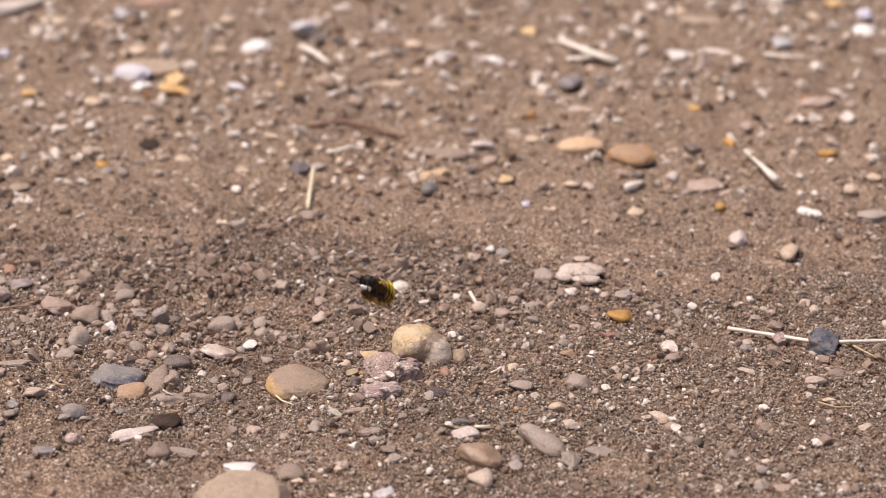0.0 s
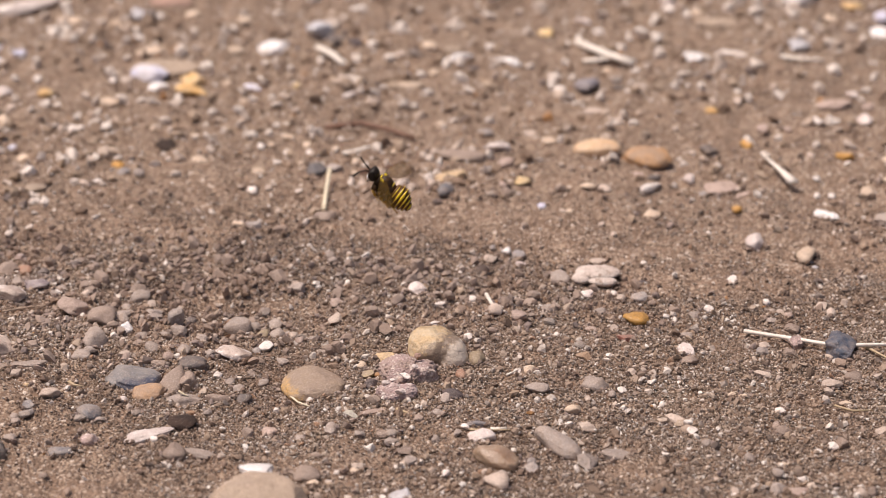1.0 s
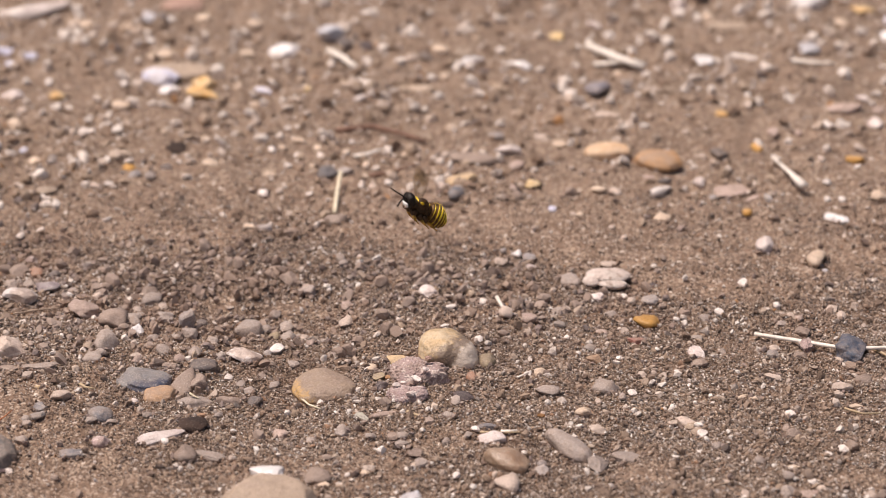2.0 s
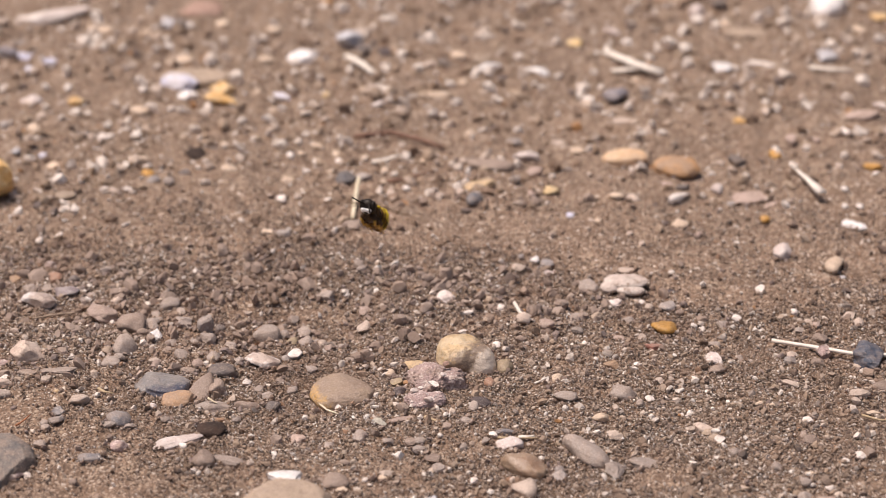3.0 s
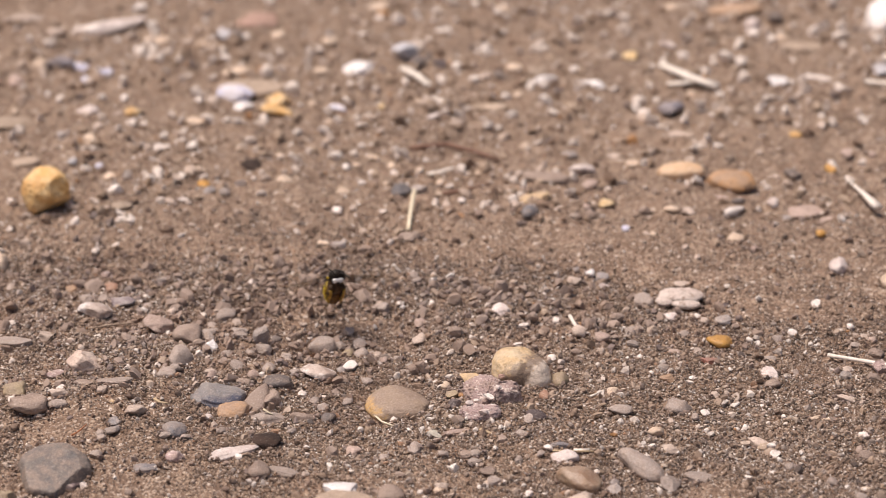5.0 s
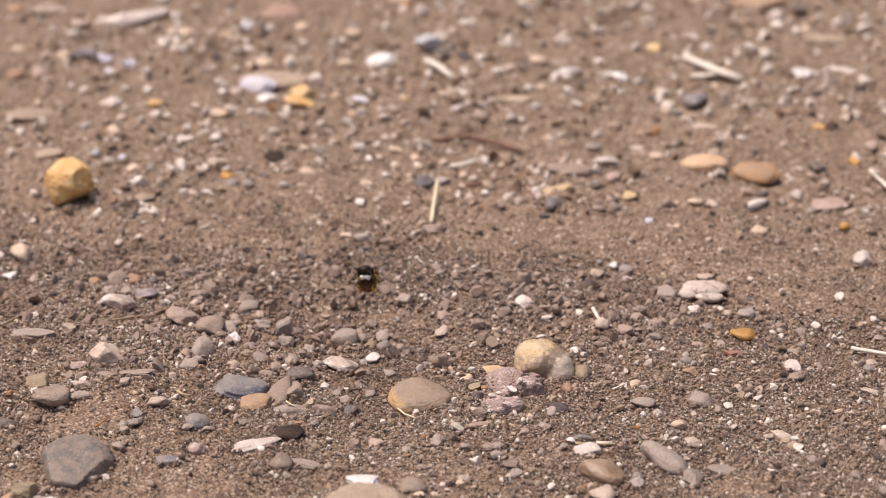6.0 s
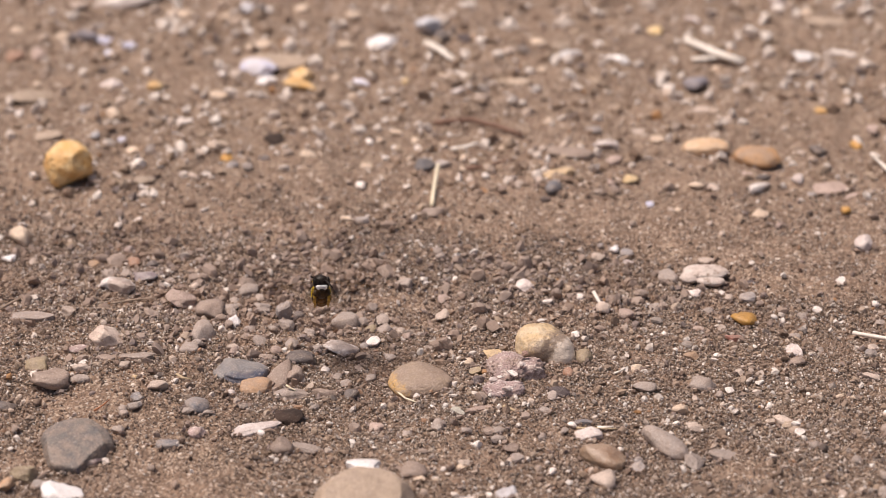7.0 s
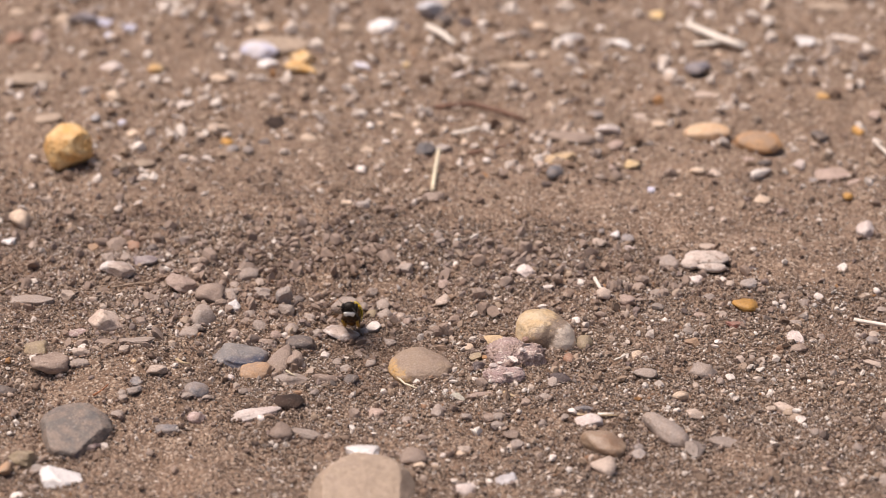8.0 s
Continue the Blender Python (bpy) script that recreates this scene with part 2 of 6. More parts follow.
STONES = {   # colour word: material, words for the label
    "twotone": (stone_material("cream_ochre_stone", (0.72, 0.50, 0.26), (0.80, 0.64, 0.43), 0.22, rough=0.42, spec=0.5, specks=0.25,
                stain_or_shade=(((0.28, 0.205, 0.148), (0.60, -0.33, -0.68), -0.0022, -0.0004), ((0.88, 0.76, 0.64), (0.86, -0.30, -0.42), 0.0018, 0.0034))), "cream and ochre dusty"),
    "olive": (stone_material("olive_stone", (0.423, 0.331, 0.202), (0.35, 0.276, 0.175), 0.4), "olive-tan"),
    "patch": (stone_material("tan_stone", (0.36, 0.265, 0.190), (0.31, 0.222, 0.165), 0.65, stain_or_shade=(((0.62, 0.37, 0.12), (-0.80, -0.45, -0.10), 0.0030, 0.0048),)), "tan brown ochre-stained"),
    "mauve": (stone_material("mauve_stone", (0.46, 0.340, 0.325), (0.35, 0.255, 0.245), 0.45, rough=0.8, veins=(0.74, 0.63, 0.58), spec=0.2, specks=0.9), "mauve crumbly"),
    "mauvecrust": (stone_material("mauve_crust_stone", (0.50, 0.38, 0.37), (0.34, 0.235, 0.23), 0.25, rough=0.75, veins=(0.84, 0.75, 0.71), spec=0.2, specks=0.9), "pale mauve crusted"),
    "mauvewhite": (stone_material("mauve_white_stone", (0.276, 0.221, 0.239), (0.62, 0.56, 0.55), 0.3), "mauve and white"),
    "ochre": (stone_material("ochre_stone", (0.72, 0.42, 0.15), (0.82, 0.60, 0.34), 0.15, specks=0.2), "ochre yellow"),
    "bigochre": (stone_material("golden_stone", (0.80, 0.45, 0.15), (0.88, 0.63, 0.32), 0.12, rough=0.5, specks=0.3), "golden ochre"),
    "dark": (stone_material("dark_stone", (0.069, 0.0506, 0.0552), (0.11, 0.0828, 0.0828), 0.08), "dark brown-black"),
    "darkgrey": (stone_material("dark_grey_stone", (0.12, 0.101, 0.0966), (0.156, 0.133, 0.129), 0.4), "dark grey"),
    "bark": (stone_material("bark_bit", (0.03, 0.018, 0.014), (0.06, 0.035, 0.026), 0.02, rough=0.85, specks=0.2), "dark brown"),
    "rust": (stone_material("rust_stone", (0.386, 0.193, 0.12), (0.331, 0.184, 0.12), 0.4), "rust brown"),
    "rustpale": (stone_material("pale_rust_stone", (0.534, 0.331, 0.193), (0.46, 0.294, 0.184), 0.45), "pale rust-coloured"),
    "red": (stone_material("red_stone", (0.386, 0.138, 0.101), (0.331, 0.166, 0.12), 0.5), "dull red"),
    "salmon": (stone_material("salmon_stone", (0.515, 0.304, 0.239), (0.46, 0.285, 0.221), 0.4), "salmon pink"),
    "white": (stone_material("white_stone", (0.88, 0.8, 0.74), (0.8, 0.71, 0.65), 0.15), "white"),
    "bright": (stone_material("glossy_white_stone", (0.94, 0.90, 0.88), (0.90, 0.85, 0.82), 0.04, rough=0.25, spec=0.8), "glossy bright white"),
    "cream": (stone_material("cream_stone", (0.76, 0.6, 0.46), (0.68, 0.52, 0.39), 0.25), "cream"),
    "pale": (stone_material("pale_stone", (0.62, 0.5, 0.42), (0.506, 0.405, 0.34), 0.3), "pale beige"),
    "pinkwhite": (stone_material("pink_white_stone", (0.80, 0.71, 0.67), (0.68, 0.57, 0.53), 0.22), "pinkish white"),
    "plate": (stone_material("layered_pink_stone", (0.74, 0.61, 0.54), (0.80, 0.70, 0.63), 0.2, veins=(0.42, 0.31, 0.25)), "layered pinkish white"),
    "pink": (stone_material("pink_stone", (0.52, 0.39, 0.335), (0.42, 0.31, 0.265), 0.4), "dusty pink-brown"),
    "grey": (stone_material("grey_stone", (0.42, 0.350, 0.310), (0.34, 0.282, 0.250), 0.42), "grey-brown dusty"),
    "brown": (stone_material("brown_stone", (0.36, 0.275, 0.228), (0.28, 0.208, 0.170), 0.45), "brown"),
    "slate": (stone_material("slate_stone", (0.165, 0.168, 0.190), (0.33, 0.295, 0.28), 0.4, rough=0.45), "slate grey"),
    "bigslate": (stone_material("big_slate_stone", (0.140, 0.130, 0.128), (0.205, 0.180, 0.160), 0.5, rough=0.6, patch=(0.105, 0.110, 0.135)), "dark slate grey dusty"),
    "slatepale": (stone_material("pale_slate_stone", (0.33, 0.30, 0.295), (0.42, 0.365, 0.335), 0.4), "pale slate grey"),
    "slateblue": (stone_material("slate_blue_stone", (0.221, 0.216, 0.267), (0.294, 0.267, 0.285), 0.35), "slate blue"),
    "blue": (stone_material("blue_stone", (0.035, 0.062, 0.110), (0.085, 0.098, 0.130), 0.3, rough=0.45, specks=0.3), "dark blue-grey"),
    "darkblue": (stone_material("dark_slate_blue_stone", (0.075, 0.085, 0.105), (0.12, 0.12, 0.13), 0.3), "dark slate-blue"),
    "bluewhite": (stone_material("blue_white_stone", (0.68, 0.68, 0.72), (0.515, 0.497, 0.515), 0.2, rough=0.35), "bluish white"),
    "lilac": (stone_material("lilac_stone", (0.60, 0.60, 0.76), (0.80, 0.77, 0.82), 0.15), "lilac white"),
    "orange": (stone_material("orange_stone", (0.6, 0.32, 0.08), (0.52, 0.28, 0.08), 0.08, rough=0.35, specks=0.1), "orange-brown"),
    "peach": (stone_material("peach_stone", (0.76, 0.49, 0.28), (0.8, 0.57, 0.38), 0.2), "peach-coloured"),
    "peachbrown": (stone_material("peach_brown_stone", (0.62, 0.34, 0.15), (0.50, 0.32, 0.20), 0.3), "orange and brown"),
    "yellow": (stone_material("yellow_stone", (0.8, 0.56, 0.27), (0.84, 0.64, 0.38), 0.2), "yellow"),
    "yellowpale": (stone_material("pale_yellow_stone", (0.72, 0.52, 0.3), (0.64, 0.46, 0.27), 0.3), "pale yellow"),
    "sand": (stone_material("sand_stone", (0.47, 0.36, 0.27), (0.40, 0.305, 0.225), 0.4, rough=0.55), "sandy tan"),
    "kidney": (stone_material("chestnut_stone", (0.34, 0.202, 0.12), (0.442, 0.313, 0.212), 0.3, rough=0.3, spec=0.6), "chestnut-brown"),
    "whitepatch": (stone_material("white_patched_stone", (0.44, 0.335, 0.28), (0.54, 0.43, 0.37), 0.2, rough=0.38, spec=0.6, patch=(0.86, 0.79, 0.75), much=0.06), "white-patched brown"),
    "pinkcream": (stone_material("veined_cream_stone", (0.74, 0.61, 0.52), (0.64, 0.50, 0.42), 0.22, veins=(0.44, 0.32, 0.25)), "pinkish cream brown-veined"),
    # slate pebble: the shade on its front right is painted in dark blue
    "slateshade": (stone_material("shaded_front_slate_stone", (0.30, 0.278, 0.262), (0.215, 0.205, 0.205), 0.2, rough=0.42, stain_or_shade=[((0.055, 0.066, 0.105), (0.55, -0.82, -0.15), 0.0, 0.0022)]), "shade-painted slate grey"),
    "greenwhite": (stone_material("greenish_white_stone", (0.515, 0.497, 0.386), (0.66, 0.62, 0.54), 0.25), "greenish white"),
}
M_SOIL = soil_material()
M_GRIT = grit_material("grit", [
    (0.0, (0.150, 0.106, 0.080)), (0.09, (0.250, 0.180, 0.134)), (0.23, (0.324, 0.239, 0.180)), (0.42, (0.410, 0.315, 0.245)),
    (0.57, (0.330, 0.285, 0.255)), (0.68, (0.085, 0.066, 0.060)), (0.75, (0.520, 0.420, 0.340)), (0.83, (0.690, 0.580, 0.500)),
    (0.91, (0.900, 0.840, 0.780)), (0.975, (0.405, 0.243, 0.153))], 0.4)
M_SAND = grit_material("sharp_sand", [
    (0.0, (0.120, 0.092, 0.076)), (0.12, (0.240, 0.182, 0.142)), (0.28, (0.360, 0.285, 0.225)), (0.48, (0.490, 0.400, 0.325)),
    (0.66, (0.070, 0.056, 0.050)), (0.74, (0.660, 0.560, 0.480)), (0.87, (0.900, 0.850, 0.800)), (0.95, (0.360, 0.235, 0.155))], 0.5)
M_CLOD = grit_material("soil_crumb", [
    (0.0, (0.200, 0.148, 0.124)), (0.20, (0.290, 0.216, 0.178)), (0.42, (0.330, 0.262, 0.226)), (0.62, (0.305, 0.246, 0.228)), (0.80, (0.390, 0.308, 0.262)), (0.94, (0.580, 0.490, 0.430))], 0.15)
M_FAR = grit_material("pale_gravel", [
    (0.0, (0.288, 0.203, 0.149)), (0.18, (0.378, 0.284, 0.211)), (0.36, (0.486, 0.378, 0.288)), (0.50, (0.660, 0.540, 0.450)),
    (0.66, (0.880, 0.800, 0.730)), (0.955, (0.198, 0.162, 0.153)), (0.985, (0.486, 0.261, 0.117))])
M_STRAW = plain_material("dry_straw", (0.85, 0.78, 0.60), (0.74, 0.63, 0.44), 0.4)
M_BONE = plain_material("bleached_stalk", (0.88, 0.82, 0.74), (0.78, 0.69, 0.60), 0.5)
M_STALK = plain_material("pale_stalk", (0.56, 0.44, 0.28), (0.48, 0.36, 0.23), 0.65)
M_TWIG = plain_material("brown_twig", (0.20, 0.105, 0.075), (0.28, 0.16, 0.115), 0.8)
M_RUST = plain_material("rust_thread", (0.42, 0.17, 0.08), (0.34, 0.15, 0.08), 0.8)
M_ROOT = plain_material("thin_root", (0.42, 0.32, 0.24), (0.34, 0.25, 0.185), 0.8)


# ---- the ground ----
def lattice(seed):
    return np.random.RandomState(seed).rand(256, 256)


def value_noise(x, y, cell, seed):
    """Smooth noise from 0 to 1."""
    g = lattice(seed)
    u, v = x / cell, y / cell
    i, j = np.floor(u).astype(int), np.floor(v).astype(int)
    fu, fv = u - i, v - j
    fu, fv = fu * fu * (3 - 2 * fu), fv * fv * (3 - 2 * fv)
    a, b = g[i % 256, j % 256], g[(i + 1) % 256, j % 256]
    c, d = g[i % 256, (j + 1) % 256], g[(i + 1) % 256, (j + 1) % 256]
    return (a * (1 - fu) + b * fu) * (1 - fv) + (c * (1 - fu) + d * fu) * fv


def height(x, y):
    """The broad relief: a low mound, the dug hollow beside it and gentle swells."""
    h = 0.0016 * np.exp(-(((x + 0.085) / 0.035) ** 2 + ((y - 0.555) / 0.022) ** 2))
    h = h - 0.0042 * np.exp(-(((x + 0.040) / 0.022) ** 2 + ((y - 0.566) / 0.013) ** 2))
    h = h + 0.0015 * np.exp(-(((x + 0.015) / 0.045) ** 2 + ((y - 0.605) / 0.016) ** 2))
    near = np.exp(-((x / 0.5) ** 2 + ((y - 0.6) / 0.5) ** 2))
    return h + near * 0.0007 * np.sin(x * 70 + 1.0) * np.sin(y * 62 + 0.4) + near * 0.0016 * (value_noise(x, y, 0.014, 8) - 0.5)


def fine_relief(x, y):
    near = np.clip((0.95 - y) / 0.2, 0, 1) * np.clip((0.35 - np.abs(x)) / 0.1, 0, 1)
    n = (value_noise(x, y, 0.0075, 3) - 0.5) * 0.0012 + (value_noise(x, y, 0.0042, 4) - 0.5) * 0.0011
    n += (value_noise(x, y, 0.0019, 5) - 0.5) * 0.0007 + (value_noise(x, y, 0.0009, 6) - 0.5) * 0.0004
    return n * near


def spaced(lo, hi, step, far):
    inner = np.arange(lo, hi, step)
    out, d = [], step
    while sum(out) < far:
        d *= 1.22
        out.append(d)
    ring = np.cumsum(out)
    return np.concatenate([(lo - ring)[::-1], inner, inner[-1] + ring])


def mesh_of(name, verts, faces, size):
    """A mesh from arrays of vertices and of faces with `size` corners each."""
    me = bpy.data.meshes.new(name)
    me.vertices.add(len(verts))
    me.vertices.foreach_set("co", np.ascontiguousarray(verts, dtype=np.float32).ravel())
    me.loops.add(faces.size)
    me.loops.foreach_set("vertex_index", np.ascontiguousarray(faces, dtype=np.int32).ravel())
    me.polygons.add(len(faces))
    me.polygons.foreach_set("loop_start", np.arange(0, faces.size, size, dtype=np.int32))
    me.polygons.foreach_set("loop_total", np.full(len(faces), size, dtype=np.int32))
    me.polygons.foreach_set("use_smooth", np.ones(len(faces), dtype=bool))
    me.update(calc_edges=True)
    me.validate()
    return me


def build_ground():
    xs, ys = spaced(-0.165, 0.135, 0.0008, 400.0), spaced(0.45, 0.86, 0.0008, 400.0)
    gx, gy = np.meshgrid(xs, ys, indexing="ij")
    gz = height(gx, gy) + fine_relief(gx, gy)
    nx, ny = len(xs), len(ys)
    k = np.arange(nx * ny).reshape(nx, ny)
    faces = np.stack([k[:-1, :-1], k[1:, :-1], k[1:, 1:], k[:-1, 1:]], -1).reshape(-1, 4)
    me = mesh_of("ground", np.stack([gx, gy, gz], -1).reshape(-1, 3), faces, 4)
    me.materials.append(M_SOIL)
    return tagged(new("ground", me), "dry brown sandy soil strewn with grit and pebbles", "ground", kind="structure")


GROUND = build_ground()


# ---- stones ----
def ball(level):
    bm = bmesh.new()
    bmesh.ops.create_icosphere(bm, subdivisions=level, radius=1.0)
    v = np.array([p.co[:] for p in bm.verts])
    f = np.array([[p.index for p in q.verts] for q in bm.faces])
    bm.free()
    return v / np.linalg.norm(v, axis=1)[:, None], f


BALLS = {n: ball(n) for n in (1, 2, 3, 4, 5, 6)}
FOOTPRINTS = []
SIZES = ((2.0, "tiny"), (3.6, "small"), (7.0, "medium-sized"), (99.0, "large"))
FORMS = {"b": "blocky", "r": "rounded", "a": "angular", "f": "flat", "l": "lobed", "c": "crumbling"}


def lump(v, rng, form, w):
    """Shapes a unit ball into a worn pebble or a broken stone."""
    v = v.copy()
    if form in "rfbl":
        q = 0.6 if form == "b" else rng.uniform(0.74, 0.92) if w < 8 else 0.94
        v = np.sign(v) * np.abs(v) ** q
        v[:, 1] *= 1 + rng.uniform(-0.22, 0.22) * v[:, 0]
        v[:, 2] *= 1 + rng.uniform(-0.25, 0.25) * v[:, 0] + rng.uniform(-0.2, 0.2) * v[:, 1]
        v[:, 0] += rng.uniform(-0.15, 0.15) * v[:, 1] ** 2
    if form in "ac":
        for _ in range(rng.randint(7, 11)):
            n = rng.randn(3)
            n /= np.linalg.norm(n)
            over = np.maximum(v @ n - rng.uniform(0.48, 0.82), 0)
            v -= over[:, None] * n * 0.93
    elif form == "f":
        v[:, 2] = np.sign(v[:, 2]) * np.abs(v[:, 2]) ** 0.8
        for _ in range(5):
            n = rng.randn(3) * (1, 1, 0.3)
            n /= np.linalg.norm(n)
            v -= (np.maximum(v @ n - rng.uniform(0.75, 0.92), 0))[:, None] * n * 0.8
    else:
        soft = 0.86 if w < 8 else 0.5
        for _ in range(8):
            n = rng.randn(3)
            n /= np.linalg.norm(n)
            v -= (np.maximum(v @ n - rng.uniform(0.62 if w < 8 else 0.72, 0.93), 0))[:, None] * n * soft
    if form == "l":
        side = np.array((0.80, -0.50, -0.33))
        v += side * 0.55 * np.clip((v @ side - 0.45) / 0.4, 0, 1)[:, None]
        v[:, 2] += 0.22 * np.clip(0.6 - v[:, 0], 0, 1.2)
    o = rng.rand(3) * 50
    waves = {"a": ((0.14, 1.4), (0.09, 3.3), (0.05, 8.0), (0.025, 17.0)), "c": ((0.16, 1.7), (0.12, 4.0), (0.10, 9.0), (0.06, 19.0))}
    worn = ((0.13, 1.1), (0.05, 2.7), (0.018, 6.5), (0.012, 14.0)) if w > 8 and form in "rl" else ((0.19, 1.1), (0.09, 2.7), (0.045, 6.5), (0.02, 14.0))
    for amp, fr in waves.get(form, worn):
        v *= (1 + amp * np.array([noise.noise(Vector(p * fr + o)) for p in v]))[:, None]
    lo, hi = v.min(0), v.max(0)
    return (v - (lo + hi) / 2) / ((hi - lo) / 2)


def stone(x, y, w, d, h, turn, colour, form, lift=0.0):
    """A stone at x, y with width, depth and thickness, all in millimetres, its long side turned by so many degrees; lift: how high it rests on another."""
    i = len(FOOTPRINTS)
    name = "bark_bit" if colour == "bark" else "pebble" if form in "rfbl" else "stone"
    rng = np.random.RandomState(1000 + i)
    level = 5 if w > 12 else 4 if w > 6 or (form == "c" and w > 2.6) else 3 if w > 2.6 else 2
    v, f = BALLS[level]
    v = lump(v, rng, form, w) * (w / 2000, d / 2000, h / 2000)
    me = mesh_of(name, v, f, 3)
    if w < 4 and form in "ac":
        me.polygons.foreach_set("use_smooth", np.zeros(len(me.polygons), dtype=bool))
    mat, words = STONES[colour]
    me.materials.append(mat)
    ob = new(name, me)
    z = float(height(np.array(x / 1000), np.array(y / 1000)) + fine_relief(np.array(x / 1000), np.array(y / 1000)))
    ob.matrix_world = pose(x / 1000, y / 1000, z + (0.44 if w < 5 else 0.34) * h / 2000 + lift / 1000, rng.uniform(-8, 8), rng.uniform(-7, 7), turn)
    FOOTPRINTS.append((x / 1000, y / 1000, w / 2000, d / 2000, radians(turn)))
    size = next(word for limit, word in SIZES if w < limit)
    where = "pressed into dry brown soil" if h < 0.55 * w else "lying on dry brown soil"
    kind = "bit of bark" if colour == "bark" else "pebble" if form in "rfbl" else "stone"
    return tagged(ob, f"{size} {words} {FORMS[form]} {kind} {where}", name.replace("_bit", ""), {"bark_bit": "bits of bark", "pebble": "pebbles on the soil", "stone": "broken stones on the soil"}[name])


def rock(x, y, foot, colour, label, soft, crumb, lumps, cuts):
    """One stone grown from lumps that merge: each lump has its centre, half width, half depth and half thickness in millimetres from a point
    `foot` above the soil, and a turn; planes (normal, distance) cut it flat; crumb: how crumbly its surface is."""
    rng = np.random.RandomState(4000 + len(FOOTPRINTS))
    u, tri = BALLS[6]
    total = np.zeros(len(u))
    for cx, cy, cz, rx, ry, rz, turn in lumps:
        c, k = math.cos(radians(turn)), math.sin(radians(turn))
        q = np.stack([u[:, 0] * c + u[:, 1] * k, -u[:, 0] * k + u[:, 1] * c, u[:, 2]], 1) / (rx, ry, rz)
        p = np.array((cx * c + cy * k, -cx * k + cy * c, cz)) / (rx, ry, rz)
        a, b, e = (q * q).sum(1), q @ p, p @ p - 1
        root = b * b - a * e
        far = np.where(root > 0, (b + np.sqrt(np.maximum(root, 0))) / a, 0)
        total += np.exp(np.maximum(far, 0) / soft)
        FOOTPRINTS.append(((x + cx) / 1000, (y + cy) / 1000, rx / 1000, ry / 1000, radians(turn)))
    v = u * (soft * np.log(np.maximum(total - len(lumps) + 1, 1.02)))[:, None]
    o = rng.rand(3) * 40
    def wavy(p, amp, fr):
        return p * (1 + amp * np.array([noise.noise(Vector(d * fr + o)) for d in u]))[:, None]
    v = wavy(wavy(v, 0.07, 1.3), 0.05, 2.6)
    for nx, ny, nz, off in cuts:
        n = np.array((nx, ny, nz)) / math.sqrt(nx * nx + ny * ny + nz * nz)
        v = v - np.maximum(v @ n - off, 0)[:, None] * n * 0.9
    for amp, fr in ((0.02, 5.0), (0.010 + 0.07 * crumb, 8.0), (0.005 + 0.06 * crumb, 17.0), (0.002 + 0.04 * crumb, 34.0)):
        v = wavy(v, amp, fr)
    me = mesh_of("stone", v / 1000, tri, 3)
    me.materials.append(STONES[colour][0])
    ob = new("stone", me)
    ob.location = (x / 1000, y / 1000, float(height(np.array(x / 1000), np.array(y / 1000))) + foot / 1000)
    return tagged(ob, label, "stone", "large stones on the soil")


rock(-2.6, 545.4, 1.3, "twotone", "large cream and ochre two-lobed stone with a dusty side", 0.8, 0.0,
     [(-0.8, 0.5, 0.3, 5.0, 5.4, 4.0, 0), (2.8, -1.7, -0.4, 3.0, 4.1, 3.5, 20)], [(-0.8, -0.5, 0.3, 5.2), (0.1, -0.4, 0.9, 4.6)])
rock(-9.0, 535.2, 0.6, "mauve", "large crumbling mauve stone with pale specks, sunk in soil", 0.25, 1.0,
     [(-0.6, 1.0, 0.2, 4.4, 4.8, 2.8, 12), (4.0, 0.6, 0.0, 3.2, 3.8, 2.4, -25), (-1.2, -2.4, -0.1, 2.6, 2.4, 1.6, 30)],
     [(0.0, -0.45, 0.89, 2.5), (-0.95, -0.2, 0.1, 4.4), (0.4, -0.9, 0.2, 3.6), (0.9, 0.1, 0.3, 6.0)])
rock(-10.6, 527.6, 0.5, "mauvecrust", "pale crusted mauve stone broken off a larger one", 0.25, 1.0,
     [(-0.7, 0.2, 0.1, 2.7, 2.8, 1.7, 10), (2.2, 0.7, 0.0, 2.1, 2.4, 1.4, -30)], [(0, -0.4, 0.9, 1.5), (-0.8, -0.5, 0.2, 2.8)])
rock(-108.4, 627.6, 3.5, "bigochre", "large golden ochre stone with a blunt ridge, standing on soil", 0.35, 0.22,
     [(-0.4, 0.0, 0.0, 4.9, 6.0, 5.2, 0), (1.7, -1.8, 1.2, 3.6, 4.2, 4.0, 25), (-0.6, -2.6, -1.8, 3.4, 3.0, 2.8, 0), (2.6, -1.6, -1.2, 2.6, 3.0, 2.6, 0)],
     [(0.45, -0.50, -0.74, 4.2), (-0.60, -0.78, 0.12, 5.7), (0.62, -0.70, 0.35, 5.7)])
rock(-89.2, 503.4, 0.6, "bigslate", "large flat dark slate grey stone dulled with dust", 0.4, 0.12,
     [(0, 0, 0, 7.2, 9.0, 3.4, 8)], [(0.05, -0.22, 0.97, 2.5), (-0.9, -0.3, 0.2, 5.6), (0.8, -0.5, 0.2, 6.0), (-0.3, 0.9, 0.2, 7.4), (0.6, 0.75, 0.1, 6.8)])
rock(-34.6, 478.8, -0.4, "sand", "large blunt sandy tan block sunk in soil", 0.4, 0.04,
     [(0, 0, 0, 10.4, 15.0, 7.2, -7)], [(0.13, -0.14, 0.98, 4.9), (-0.90, -0.1, 0.4, 8.2), (0.85, -0.05, 0.5, 8.2), (0.25, 0.90, 0.35, 11.8), (-0.5, 0.75, 0.4, 11.4)])
